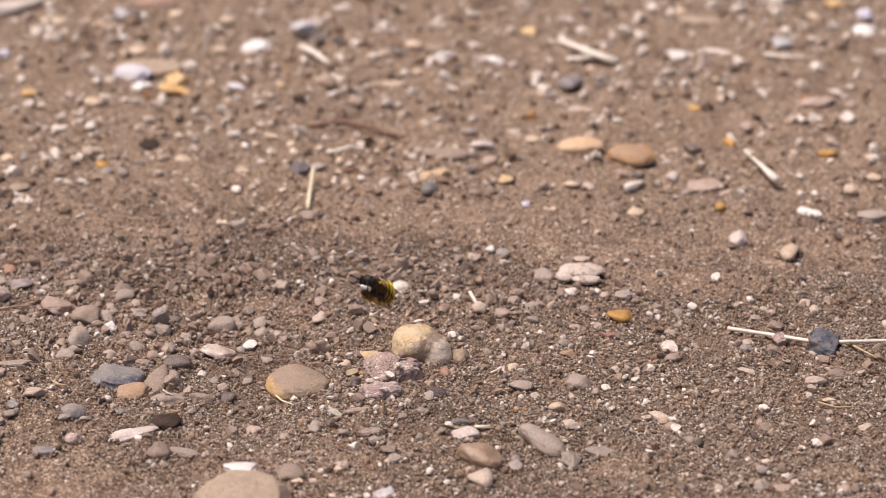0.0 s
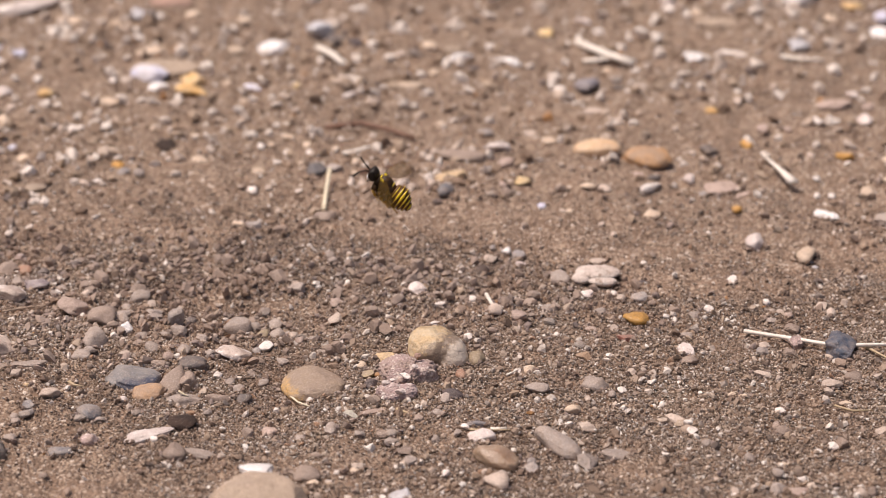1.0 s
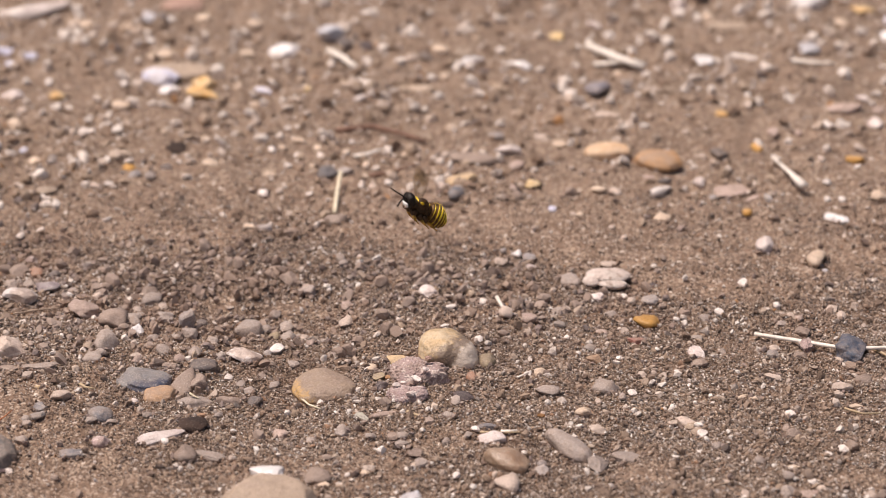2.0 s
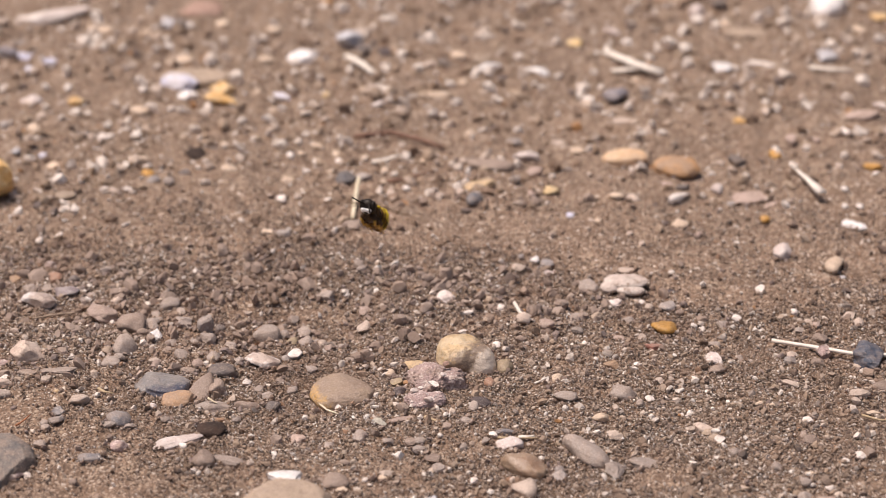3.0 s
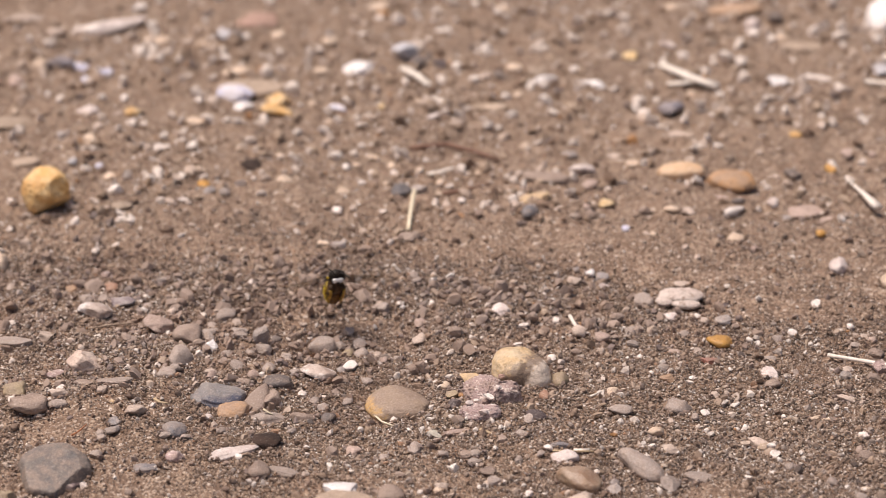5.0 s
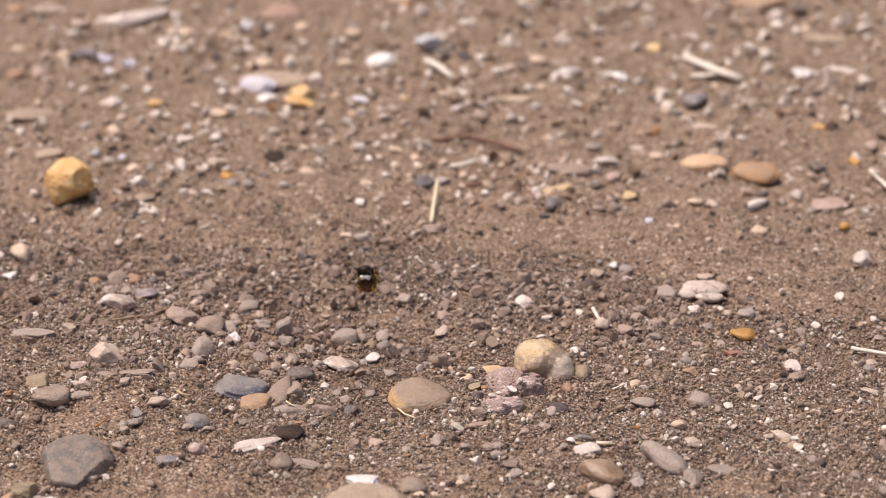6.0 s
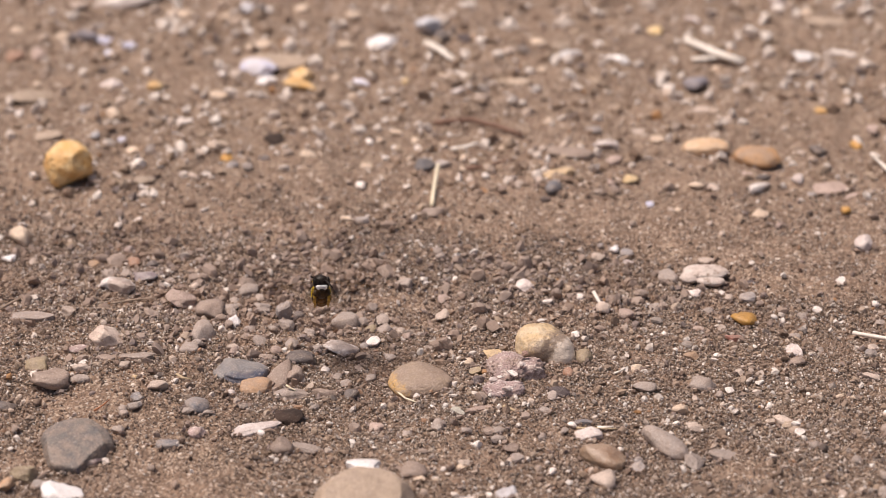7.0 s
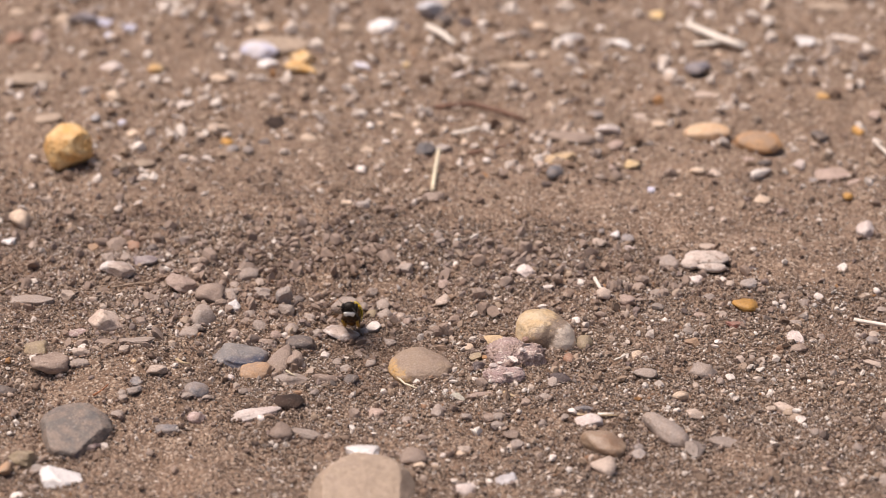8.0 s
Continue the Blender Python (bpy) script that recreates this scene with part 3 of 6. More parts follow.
rock(29.9, 580.6, 0.9, "plate", "layered pinkish white stone split along grooves", 0.12, 0.25,
     [(0.5, 1.3, 0.5, 4.5, 3.0, 1.0, -6), (-3.0, -0.7, -0.1, 1.9, 1.9, 0.9, 14), (1.4, -1.5, -0.3, 3.1, 1.8, 0.9, -9)], [(0, -0.3, 0.95, 1.3)])
stone(5.3, 542.6, 3.6, 5.4, 3.1, 0, "olive", "r")
stone(-26.4, 534.0, 12.6, 11.6, 4.8, -8, "patch", "r")
stone(-12.6, 544.3, 5.4, 3.5, 1.7, -13, "yellowpale", "a")
stone(-17.3, 540.5, 2.0, 2.7, 1.3, 0, "cream", "r")
stone(-15.8, 536.5, 2.8, 3.3, 1.6, 0, "olive", "a")
stone(-15.1, 531.6, 3.3, 3.0, 2.2, 0, "dark", "a")
stone(2.2, 535.5, 2.4, 3.6, 1.8, 0, "rust", "r")
stone(0.7, 528.6, 5.2, 3.4, 2.4, -12, "dark", "a")
stone(-8.7, 531.2, 2.6, 1.2, 0.9, -43, "white", "a", 1.9)
stone(-61.2, 535.5, 11.3, 9.0, 3.1, -11, "slateshade", "f")
stone(-57.9, 530.7, 6.8, 6.1, 2.9, 0, "rustpale", "r")
stone(-54.0, 535.2, 5.5, 8.1, 3.9, 0, "brown", "a")
stone(-51.0, 534.4, 4.0, 6.0, 3.1, 0, "brown", "a")
stone(-50.8, 528.0, 7.7, 4.5, 2.2, 0, "grey", "a")
stone(-50.4, 541.2, 5.7, 4.7, 2.2, 0, "darkgrey", "r")
stone(-42.8, 546.5, 7.4, 4.3, 3.2, -19, "whitepatch", "a")
stone(-36.6, 550.6, 3.2, 3.6, 1.7, 0, "white", "r")
stone(-38.3, 548.7, 1.7, 2.5, 1.4, 0, "slatepale", "r")
stone(-70.1, 550.5, 5.1, 7.6, 3.8, 0, "grey", "a")
stone(-59.0, 547.6, 2.9, 4.0, 1.9, 0, "grey", "r")
stone(-55.4, 544.3, 2.4, 2.8, 1.3, 0, "pink", "r")
stone(-63.6, 542.9, 2.0, 3.1, 1.7, 0, "pink", "a")
stone(-72.5, 543.8, 4.1, 4.3, 2.1, 0, "grey", "r")
stone(-76.6, 526.8, 4.2, 4.5, 2.2, 0, "pale", "a")
stone(-68.2, 519.2, 4.9, 4.6, 2.2, 0, "slate", "r")
stone(-79.9, 518.7, 3.2, 3.1, 1.5, 0, "slatepale", "a")
stone(-67.3, 510.7, 3.5, 3.6, 1.8, 0, "mauve", "r")
stone(-66.0, 518.1, 2.5, 2.2, 1.1, 0, "grey", "a")
stone(-56.5, 513.3, 10.0, 3.4, 1.4, 20, "pinkwhite", "f")
stone(-50.7, 517.9, 6.0, 4.8, 2.3, 0, "bark", "a")
stone(-72.5, 505.5, 5.2, 3.4, 1.7, 0, "slate", "r")
stone(-46.4, 505.7, 7.3, 2.6, 1.4, -19, "grey", "f")
stone(-51.0, 505.1, 4.5, 5.3, 2.6, 0, "brown", "a")
stone(-35.0, 492.4, 6.3, 4.9, 1.8, -6, "bright", "f", 3.9)
stone(-26.2, 496.5, 5.8, 4.8, 2.4, 0, "brown", "a")
stone(-24.8, 493.8, 2.3, 2.2, 1.1, 0, "cream", "a")
stone(28.0, 533.2, 5.3, 4.5, 3.3, -16, "grey", "r")
stone(23.5, 522.5, 4.2, 2.7, 2.0, 23, "cream", "a")
stone(20.2, 507.9, 11.8, 5.0, 3.7, -45, "grey", "r")
stone(8.4, 502.8, 9.7, 5.9, 4.4, -28, "kidney", "r")
stone(5.9, 511.4, 5.5, 3.9, 2.0, 0, "pinkwhite", "a")
stone(8.5, 494.9, 4.9, 5.8, 2.9, 0, "pale", "a")
stone(5.0, 516.4, 3.7, 2.4, 1.2, 0, "slate", "a")
stone(30.9, 505.8, 5.9, 3.9, 1.2, 0, "grey", "f")
stone(25.4, 501.8, 3.8, 4.6, 2.3, 0, "grey", "a")
stone(25.7, 514.8, 3.4, 2.9, 1.4, 0, "pale", "a")
stone(15.0, 500.8, 2.9, 4.2, 2.1, 0, "slatepale", "a")
stone(16.7, 529.5, 4.7, 3.0, 1.5, 0, "grey", "a")
stone(12.9, 537.5, 1.8, 2.1, 1.0, 0, "white", "a")
stone(15.3, 538.1, 2.3, 2.9, 1.4, 0, "cream", "a")
stone(33.1, 531.8, 1.9, 2.5, 1.2, 0, "white", "a")
stone(26.4, 527.5, 1.4, 1.9, 0.9, 0, "pale", "r")
stone(31.0, 529.1, 1.6, 2.3, 1.1, 0, "grey", "r")
stone(35.4, 539.0, 2.0, 2.7, 1.3, 0, "pale", "a")
stone(26.2, 544.4, 3.1, 3.1, 1.5, 0, "rustpale", "a")
stone(46.5, 547.8, 3.4, 4.4, 2.1, 0, "pinkwhite", "a")
stone(46.8, 544.5, 3.4, 2.8, 1.3, 0, "brown", "r")
stone(42.9, 521.0, 4.8, 2.7, 2.0, -30, "pale", "r")
stone(45.6, 515.4, 2.2, 2.9, 1.4, 0, "white", "a")
stone(47.9, 510.6, 2.2, 2.5, 1.2, 0, "grey", "r")
stone(54.1, 510.0, 1.4, 1.8, 0.9, 0, "pale", "r")
stone(54.0, 530.5, 3.0, 1.1, 0.8, 23, "cream", "a")
stone(60.8, 539.1, 4.0, 1.9, 1.4, -23, "pale", "a")
stone(62.8, 523.0, 2.3, 2.0, 1.0, 0, "white", "a")
stone(61.6, 518.4, 1.7, 2.6, 1.5, 0, "brown", "r")
stone(62.7, 515.7, 3.2, 3.3, 1.6, 0, "brown", "a")
stone(73.4, 532.0, 4.5, 3.3, 1.0, 0, "pale", "f")
stone(78.0, 535.9, 3.6, 3.5, 1.7, 0, "brown", "r")
stone(75.6, 526.3, 3.0, 1.9, 0.9, 0, "cream", "a")
stone(81.5, 516.5, 3.0, 2.6, 1.3, 0, "pale", "a")
stone(71.4, 510.2, 2.8, 2.3, 1.2, 0, "white", "a")
stone(64.4, 497.6, 1.8, 1.9, 1.0, 0, "white", "a")
stone(68.5, 507.8, 1.6, 1.4, 0.7, 0, "white", "a")
stone(59.5, 493.3, 3.3, 3.4, 1.7, 0, "grey", "a")
stone(61.2, 502.1, 3.6, 2.0, 0.6, 0, "cream", "f")
stone(60.1, 498.3, 2.2, 2.8, 1.4, 0, "grey", "r")
stone(74.7, 493.0, 2.4, 3.1, 1.6, 0, "pale", "a")
stone(51.8, 492.9, 1.6, 2.2, 1.1, 0, "pale", "a")
stone(63.4, 493.0, 4.4, 2.7, 1.4, 0, "pink", "a")
stone(44.6, 507.9, 1.4, 1.4, 0.7, 0, "white", "a")
stone(76.9, 547.7, 6.5, 9.8, 5.1, 0, "blue", "a")
stone(68.5, 550.6, 3.4, 3.8, 2.8, 0, "mauve", "c", 0.6)
stone(62.0, 550.0, 2.4, 2.8, 1.3, 0, "pale", "a")
stone(67.0, 547.0, 3.6, 3.0, 1.4, 0, "brown", "a")
stone(-76.4, 565.8, 6.8, 7.1, 3.3, -13, "pink", "a")
stone(-70.3, 561.4, 5.9, 8.9, 4.2, 0, "brown", "a")
stone(-66.2, 563.9, 3.2, 4.6, 2.1, 0, "grey", "a")
stone(-64.9, 557.2, 2.8, 4.1, 1.9, 0, "bright", "a")
stone(-55.4, 562.4, 3.2, 3.4, 5.6, -67, "slatepale", "a", 0.4)
stone(-52.7, 565.2, 2.5, 2.7, 1.3, 0, "darkgrey", "r")
stone(-74.5, 571.7, 1.7, 2.5, 1.2, 0, "pale", "r")
stone(-79.8, 574.4, 2.1, 2.8, 1.3, 0, "grey", "a")
stone(-81.1, 571.9, 1.7, 2.3, 1.1, 0, "grey", "a")
stone(-64.3, 576.2, 4.5, 4.7, 2.2, 0, "brown", "a")
stone(-61.4, 571.1, 2.5, 3.0, 1.4, 0, "pale", "a")
stone(-66.2, 568.8, 2.0, 2.9, 1.4, 0, "grey", "a")
stone(-60.2, 566.2, 3.5, 3.3, 1.5, 0, "grey", "a")
stone(-42.9, 562.5, 5.7, 5.8, 2.7, 0, "grey", "r")
stone(-39.4, 563.9, 2.5, 3.7, 1.7, 0, "grey", "a")
stone(-35.6, 566.2, 3.0, 4.2, 1.9, 0, "grey", "r")
stone(-38.1, 569.9, 2.5, 3.7, 1.7, 0, "grey", "a")
stone(-85.0, 575.5, 5.3, 5.6, 2.5, 0, "mauvewhite", "a")
stone(-89.8, 569.6, 7.6, 4.6, 3.4, -22, "whitepatch", "r")
stone(-92.5, 584.6, 4.3, 4.8, 2.2, 0, "brown", "a")
stone(-88.7, 584.1, 3.1, 3.9, 1.8, 0, "rust", "r")
stone(-97.2, 584.4, 3.1, 2.9, 1.3, 0, "rustpale", "a")
stone(-105.2, 555.1, 9.9, 4.8, 1.4, -10, "grey", "f")
stone(-89.0, 545.6, 7.1, 6.1, 4.9, -30, "pinkcream", "a")
stone(-82.1, 538.9, 7.4, 3.0, 0.9, 0, "grey", "f")
stone(-88.1, 537.8, 4.0, 2.7, 0.8, 0, "brown", "f")
stone(-94.5, 542.6, 4.6, 3.5, 1.0, 13, "mauve", "f")
stone(-101.5, 535.4, 5.2, 5.0, 2.4, 0, "olive", "a")
stone(-97.5, 528.2, 7.7, 6.8, 3.3, 0, "brown", "r")
stone(-104.6, 518.5, 4.6, 4.8, 2.3, 0, "darkgrey", "a")
stone(-92.0, 529.1, 4.7, 2.9, 1.4, 0, "grey", "a")
stone(-81.8, 516.3, 2.0, 2.0, 1.0, 0, "grey", "r")
stone(-86.8, 499.3, 6.5, 5.3, 2.6, 0, "mauve", "r")
stone(-83.0, 499.7, 1.7, 1.9, 1.0, 0, "white", "a")
stone(-82.1, 510.3, 2.5, 3.1, 1.5, 0, "grey", "a")
stone(-97.1, 493.2, 3.6, 5.3, 3.0, 67, "olive", "a")
stone(-99.8, 489.7, 2.7, 4.0, 2.2, 0, "rustpale", "r")
stone(-89.1, 486.6, 8.2, 6.8, 3.4, -8, "bright", "a")
stone(-93.8, 484.2, 2.4, 1.6, 1.2, 30, "pale", "a")
stone(-96.1, 480.9, 2.6, 2.3, 1.2, 0, "white", "r")
stone(-94.1, 490.6, 2.9, 2.6, 1.3, 0, "slatepale", "a")
stone(-34.0, 517.0, 3.2, 3.7, 1.8, 0, "pink", "r")
stone(-22.4, 514.1, 2.5, 3.8, 2.2, 0, "grey", "a")
stone(-18.7, 520.5, 3.2, 1.9, 1.4, -23, "greenwhite", "a")
stone(-14.1, 521.5, 6.2, 2.0, 0.9, 28, "pink", "f")
stone(-17.1, 500.3, 2.7, 2.6, 1.3, 0, "pale", "a")
stone(-20.7, 498.2, 1.2, 1.6, 0.8, 0, "white", "r")
stone(-9.1, 491.3, 5.1, 4.7, 2.4, 0, "bluewhite", "a")
stone(-16.1, 487.7, 4.2, 4.7, 2.4, 0, "pinkwhite", "a")
stone(-10.9, 513.2, 2.5, 2.7, 1.3, 0, "grey", "r")
stone(-11.0, 509.9, 2.5, 2.3, 1.2, 0, "grey", "a")
stone(-7.1, 502.6, 2.9, 3.2, 1.6, 0, "grey", "a")
stone(-0.6, 498.8, 1.6, 2.3, 1.1, 0, "white", "a")
stone(-0.9, 526.8, 2.3, 3.0, 1.5, 0, "grey", "a")
stone(-24.7, 586.2, 2.2, 3.1, 1.4, 0, "grey", "r")
stone(-23.4, 570.6, 2.5, 3.7, 1.8, 0, "pink", "a")
stone(-6.8, 575.6, 3.9, 5.3, 2.4, 0, "pinkwhite", "a")
stone(-2.8, 570.8, 3.4, 2.1, 1.0, 0, "white", "a")
stone(-3.2, 563.4, 2.7, 1.2, 0.9, 16, "white", "a")
stone(-27.3, 579.1, 1.1, 1.7, 0.8, 0, "white", "r")
stone(-35.7, 582.4, 4.6, 4.8, 2.2, 0, "brown", "a")
stone(-31.8, 560.5, 2.0, 2.7, 1.2, 0, "pale", "r")
stone(27.9, 573.1, 2.8, 3.6, 1.7, 0, "pinkwhite", "a")
stone(22.7, 581.5, 4.3, 6.5, 3.0, 0, "grey", "r")
stone(4.5, 571.8, 1.7, 2.6, 1.4, 0, "white", "r")
stone(9.0, 566.1, 2.9, 3.7, 1.7, 0, "pale", "r")
stone(13.8, 564.4, 3.3, 3.5, 1.6, 0, "pink", "r")
stone(37.4, 562.7, 5.5, 5.2, 2.4, -8, "orange", "r")
stone(33.4, 572.8, 1.4, 2.1, 1.1, 0, "white", "r")
stone(34.7, 571.0, 2.0, 2.5, 1.2, 0, "pale", "a")
stone(11.6, 594.0, 2.1, 2.7, 1.2, 0, "bright", "r")
stone(14.1, 593.8, 3.1, 3.6, 1.6, 0, "slatepale", "a")
stone(8.7, 595.4, 1.3, 1.9, 1.1, 0, "slatepale", "r")
stone(30.9, 589.8, 3.5, 2.6, 0.7, 0, "pale", "f")
stone(34.6, 601.9, 1.4, 2.0, 0.9, 0, "pale", "r")
stone(43.5, 613.5, 3.8, 3.7, 1.6, 13, "cream", "r")
stone(47.1, 608.5, 2.2, 3.2, 1.4, 0, "pink", "r")
stone(32.2, 607.7, 1.7, 2.3, 1.0, 0, "pale", "r")
stone(43.6, 627.4, 6.0, 2.5, 1.9, 41, "white", "r")
stone(45.0, 633.3, 3.5, 2.9, 1.3, 0, "darkgrey", "r")
stone(19.6, 616.3, 1.9, 2.4, 1.0, 0, "lilac", "r")
stone(24.0, 613.1, 1.3, 1.9, 0.8, 0, "pale", "r")
stone(25.6, 612.4, 1.6, 1.9, 0.8, 0, "cream", "r")
stone(15.7, 629.9, 3.5, 4.4, 1.9, 0, "yellow", "r")
stone(39.8, 579.7, 2.0, 1.7, 0.8, 0, "dark", "r")
stone(43.5, 564.0, 1.4, 1.9, 0.9, 0, "white", "r")
stone(34.8, 553.2, 3.6, 2.8, 1.3, 0, "red", "a")
stone(28.2, 558.2, 2.5, 3.3, 1.5, 0, "pink", "a")
stone(32.8, 558.1, 1.8, 2.8, 1.3, 0, "pale", "a")
stone(21.0, 555.2, 1.2, 1.8, 0.9, 0, "white", "r")
stone(3.5, 555.6, 1.8, 1.8, 0.9, 0, "white", "r")
stone(19.6, 567.5, 2.7, 2.7, 1.3, 0, "grey", "a")
stone(64.2, 597.5, 4.1, 6.2, 3.0, 0, "pinkwhite", "r")
stone(57.9, 579.0, 2.1, 3.0, 1.4, 0, "white", "a")
stone(74.6, 591.9, 4.4, 6.6, 3.2, 0, "cream", "a")
stone(81.0, 613.3, 7.1, 3.1, 2.3, -46, "bright", "r")
stone(80.1, 622.8, 1.5, 2.2, 1.3, 0, "white", "r")
stone(76.0, 587.2, 1.4, 2.1, 1.0, 0, "bluewhite", "r")
stone(94.4, 609.8, 7.4, 5.6, 2.5, -8, "grey", "r")
stone(62.0, 615.8, 2.4, 3.3, 1.4, 0, "orange", "r")
stone(60.0, 629.8, 8.7, 5.2, 1.4, 0, "pink", "f")
stone(64.7, 625.3, 5.0, 2.0, 1.1, 19, "pink", "f")
stone(91.2, 624.0, 3.2, 4.8, 2.1, 0, "cream", "r")
stone(52.1, 564.5, 2.1, 3.2, 1.5, 0, "white", "a")
stone(64.2, 569.1, 1.5, 2.2, 1.3, 0, "white", "r")
stone(76.7, 563.9, 2.2, 3.1, 1.4, 0, "pale", "a")
stone(75.4, 568.6, 2.7, 3.8, 1.7, 0, "pale", "a")
stone(80.2, 570.0, 1.7, 2.6, 1.5, 0, "pale", "a")
stone(68.2, 556.9, 3.2, 4.1, 1.9, 0, "brown", "a")
stone(64.4, 561.1, 2.5, 2.5, 1.1, 0, "grey", "a")
stone(49.2, 563.1, 2.7, 2.9, 1.3, 0, "grey", "a")
stone(66.6, 564.3, 1.7, 2.3, 1.1, 0, "pale", "r")
stone(67.9, 561.7, 1.7, 2.1, 1.0, 0, "pink", "r")
stone(47.0, 555.2, 2.4, 2.2, 1.0, 0, "grey", "a")
stone(-78.8, 729.9, 4.3, 6.4, 2.9, 0, "bluewhite", "a")
stone(-75.5, 729.4, 3.4, 5.0, 2.4, 0, "darkgrey", "a")
stone(-73.2, 729.8, 2.4, 3.7, 1.8, 0, "white", "a")
stone(-71.4, 742.9, 11.2, 10.8, 4.1, 0, "salmon", "a")
stone(-65.4, 732.6, 3.7, 4.3, 1.7, 0, "cream", "a")
stone(-95.8, 728.7, 6.4, 4.3, 1.7, 0, "cream", "a")
stone(-83.7, 725.1, 3.5, 4.6, 1.8, 0, "cream", "a")
stone(-52.3, 730.8, 4.0, 4.6, 1.8, 0, "cream", "a")
stone(-77.3, 716.6, 2.6, 3.6, 1.4, 0, "white", "a")
stone(-43.9, 711.8, 7.8, 7.1, 2.8, 0, "bright", "a")
stone(-52.8, 709.5, 4.8, 3.8, 1.5, 0, "cream", "a")
stone(-74.1, 708.4, 6.6, 5.3, 2.1, 0, "cream", "a")
stone(-69.1, 698.7, 19.2, 8.9, 2.2, -13, "sand", "f")
stone(-72.5, 695.0, 9.6, 6.4, 3.4, -16, "lilac", "a")
stone(-70.4, 688.8, 5.3, 4.5, 1.8, 0, "bright", "a")
stone(-61.5, 682.4, 8.4, 4.3, 3.2, -19, "ochre", "a")
stone(-61.6, 686.0, 6.6, 7.4, 4.4, 0, "ochre", "a")
stone(-59.9, 696.6, 4.1, 2.9, 1.1, 0, "cream", "a")
stone(-96.2, 682.4, 3.5, 4.4, 1.8, 0, "ochre", "r")
stone(-99.7, 682.1, 3.3, 3.9, 1.6, 0, "pale", "a")
stone(-78.0, 691.7, 3.5, 4.0, 1.6, 0, "pale", "a")
stone(-80.6, 677.0, 4.6, 4.7, 1.9, 0, "cream", "a")
stone(-99.0, 689.6, 2.0, 3.1, 1.4, 0, "white", "r")
stone(-81.0, 689.9, 1.9, 2.8, 1.2, 0, "white", "r")
stone(-53.3, 687.1, 2.9, 2.8, 1.1, 0, "cream", "a")
stone(-47.4, 683.8, 4.5, 2.1, 1.6, -19, "lilac", "a")
stone(-36.8, 683.7, 2.0, 3.0, 1.6, 0, "yellow", "r")
stone(-48.7, 676.7, 2.2, 2.7, 1.1, 0, "cream", "r")
stone(-36.4, 669.7, 2.1, 2.7, 1.1, 0, "pale", "r")
stone(-87.4, 660.3, 2.7, 3.2, 1.3, 0, "white", "a")
# a dark brown blob; its bark name comes from the colour alone
stone(-64.9, 649.6, 5.3, 5.1, 2.2, 0, "bark", "r")
stone(-76.5, 645.6, 3.9, 2.8, 1.2, 0, "cream", "a")
stone(-74.8, 639.3, 3.0, 3.2, 1.4, 0, "orange", "r")
stone(-56.4, 640.0, 4.1, 4.5, 1.9, 0, "cream", "a")
stone(-68.8, 660.0, 1.8, 2.6, 1.1, 0, "cream", "r")
stone(-59.0, 655.9, 2.1, 2.3, 1.0, 0, "cream", "r")
stone(-43.2, 649.9, 1.9, 2.8, 1.2, 0, "white", "r")
stone(-40.9, 651.8, 2.1, 2.6, 1.1, 0, "cream", "r")
stone(-37.2, 648.2, 2.4, 2.8, 1.2, 0, "white", "a")
stone(-32.9, 651.7, 1.8, 2.6, 1.1, 0, "cream", "r")
stone(-37.6, 654.9, 3.1, 2.3, 1.0, 0, "cream", "a")
stone(-43.1, 637.7, 3.3, 3.0, 1.3, 0, "cream", "a")
stone(-69.4, 632.7, 2.7, 3.4, 1.5, 0, "slatepale", "r")
stone(-72.9, 632.6, 3.0, 3.2, 1.4, 0, "slatepale", "a")
stone(-108.0, 738.5, 18.7, 6.3, 3.1, 20, "pinkwhite", "a")
stone(-112.7, 736.8, 6.8, 3.9, 2.9, 30, "white", "a")
stone(-32.9, 722.5, 7.0, 9.7, 3.8, 0, "bluewhite", "a")
stone(-29.3, 716.2, 3.9, 5.9, 2.8, 0, "darkgrey", "a")
stone(-23.9, 714.8, 3.9, 3.6, 1.4, 0, "dark", "r")
stone(-21.4, 716.1, 2.6, 3.0, 1.2, 0, "rustpale", "r")
stone(-12.6, 707.2, 3.4, 4.1, 1.6, 0, "pale", "a")
stone(-9.1, 706.6, 4.2, 3.5, 1.4, 0, "darkgrey", "a")
stone(-5.4, 711.8, 4.2, 5.9, 2.3, 0, "cream", "a")
stone(2.2, 705.1, 7.0, 3.4, 2.5, 16, "bright", "a")
stone(-0.2, 709.1, 4.8, 4.1, 1.6, 0, "sand", "r")
stone(5.4, 699.3, 3.5, 2.6, 1.0, 0, "dark", "r")
stone(9.2, 711.3, 2.5, 3.8, 1.6, 0, "white", "a")
stone(13.7, 700.9, 7.7, 3.4, 2.5, -37, "bright", "a")
stone(23.0, 720.2, 3.5, 4.2, 1.6, 0, "yellow", "r")
stone(32.7, 729.2, 5.2, 2.9, 2.1, -23, "pinkwhite", "a")
stone(36.1, 723.0, 2.9, 4.3, 1.9, 0, "white", "a")
stone(25.4, 684.1, 3.2, 3.9, 1.6, 0, "white", "a")
stone(32.1, 686.2, 6.6, 8.3, 3.4, 0, "slateblue", "a")
stone(33.2, 672.8, 6.3, 3.9, 1.0, -8, "pale", "f")
stone(-11.0, 689.2, 8.8, 3.7, 0.9, -5, "cream", "f")
stone(-4.7, 697.0, 2.5, 3.7, 1.5, 0, "cream", "a")
stone(-24.1, 678.5, 4.0, 4.6, 1.9, 0, "pinkwhite", "a")
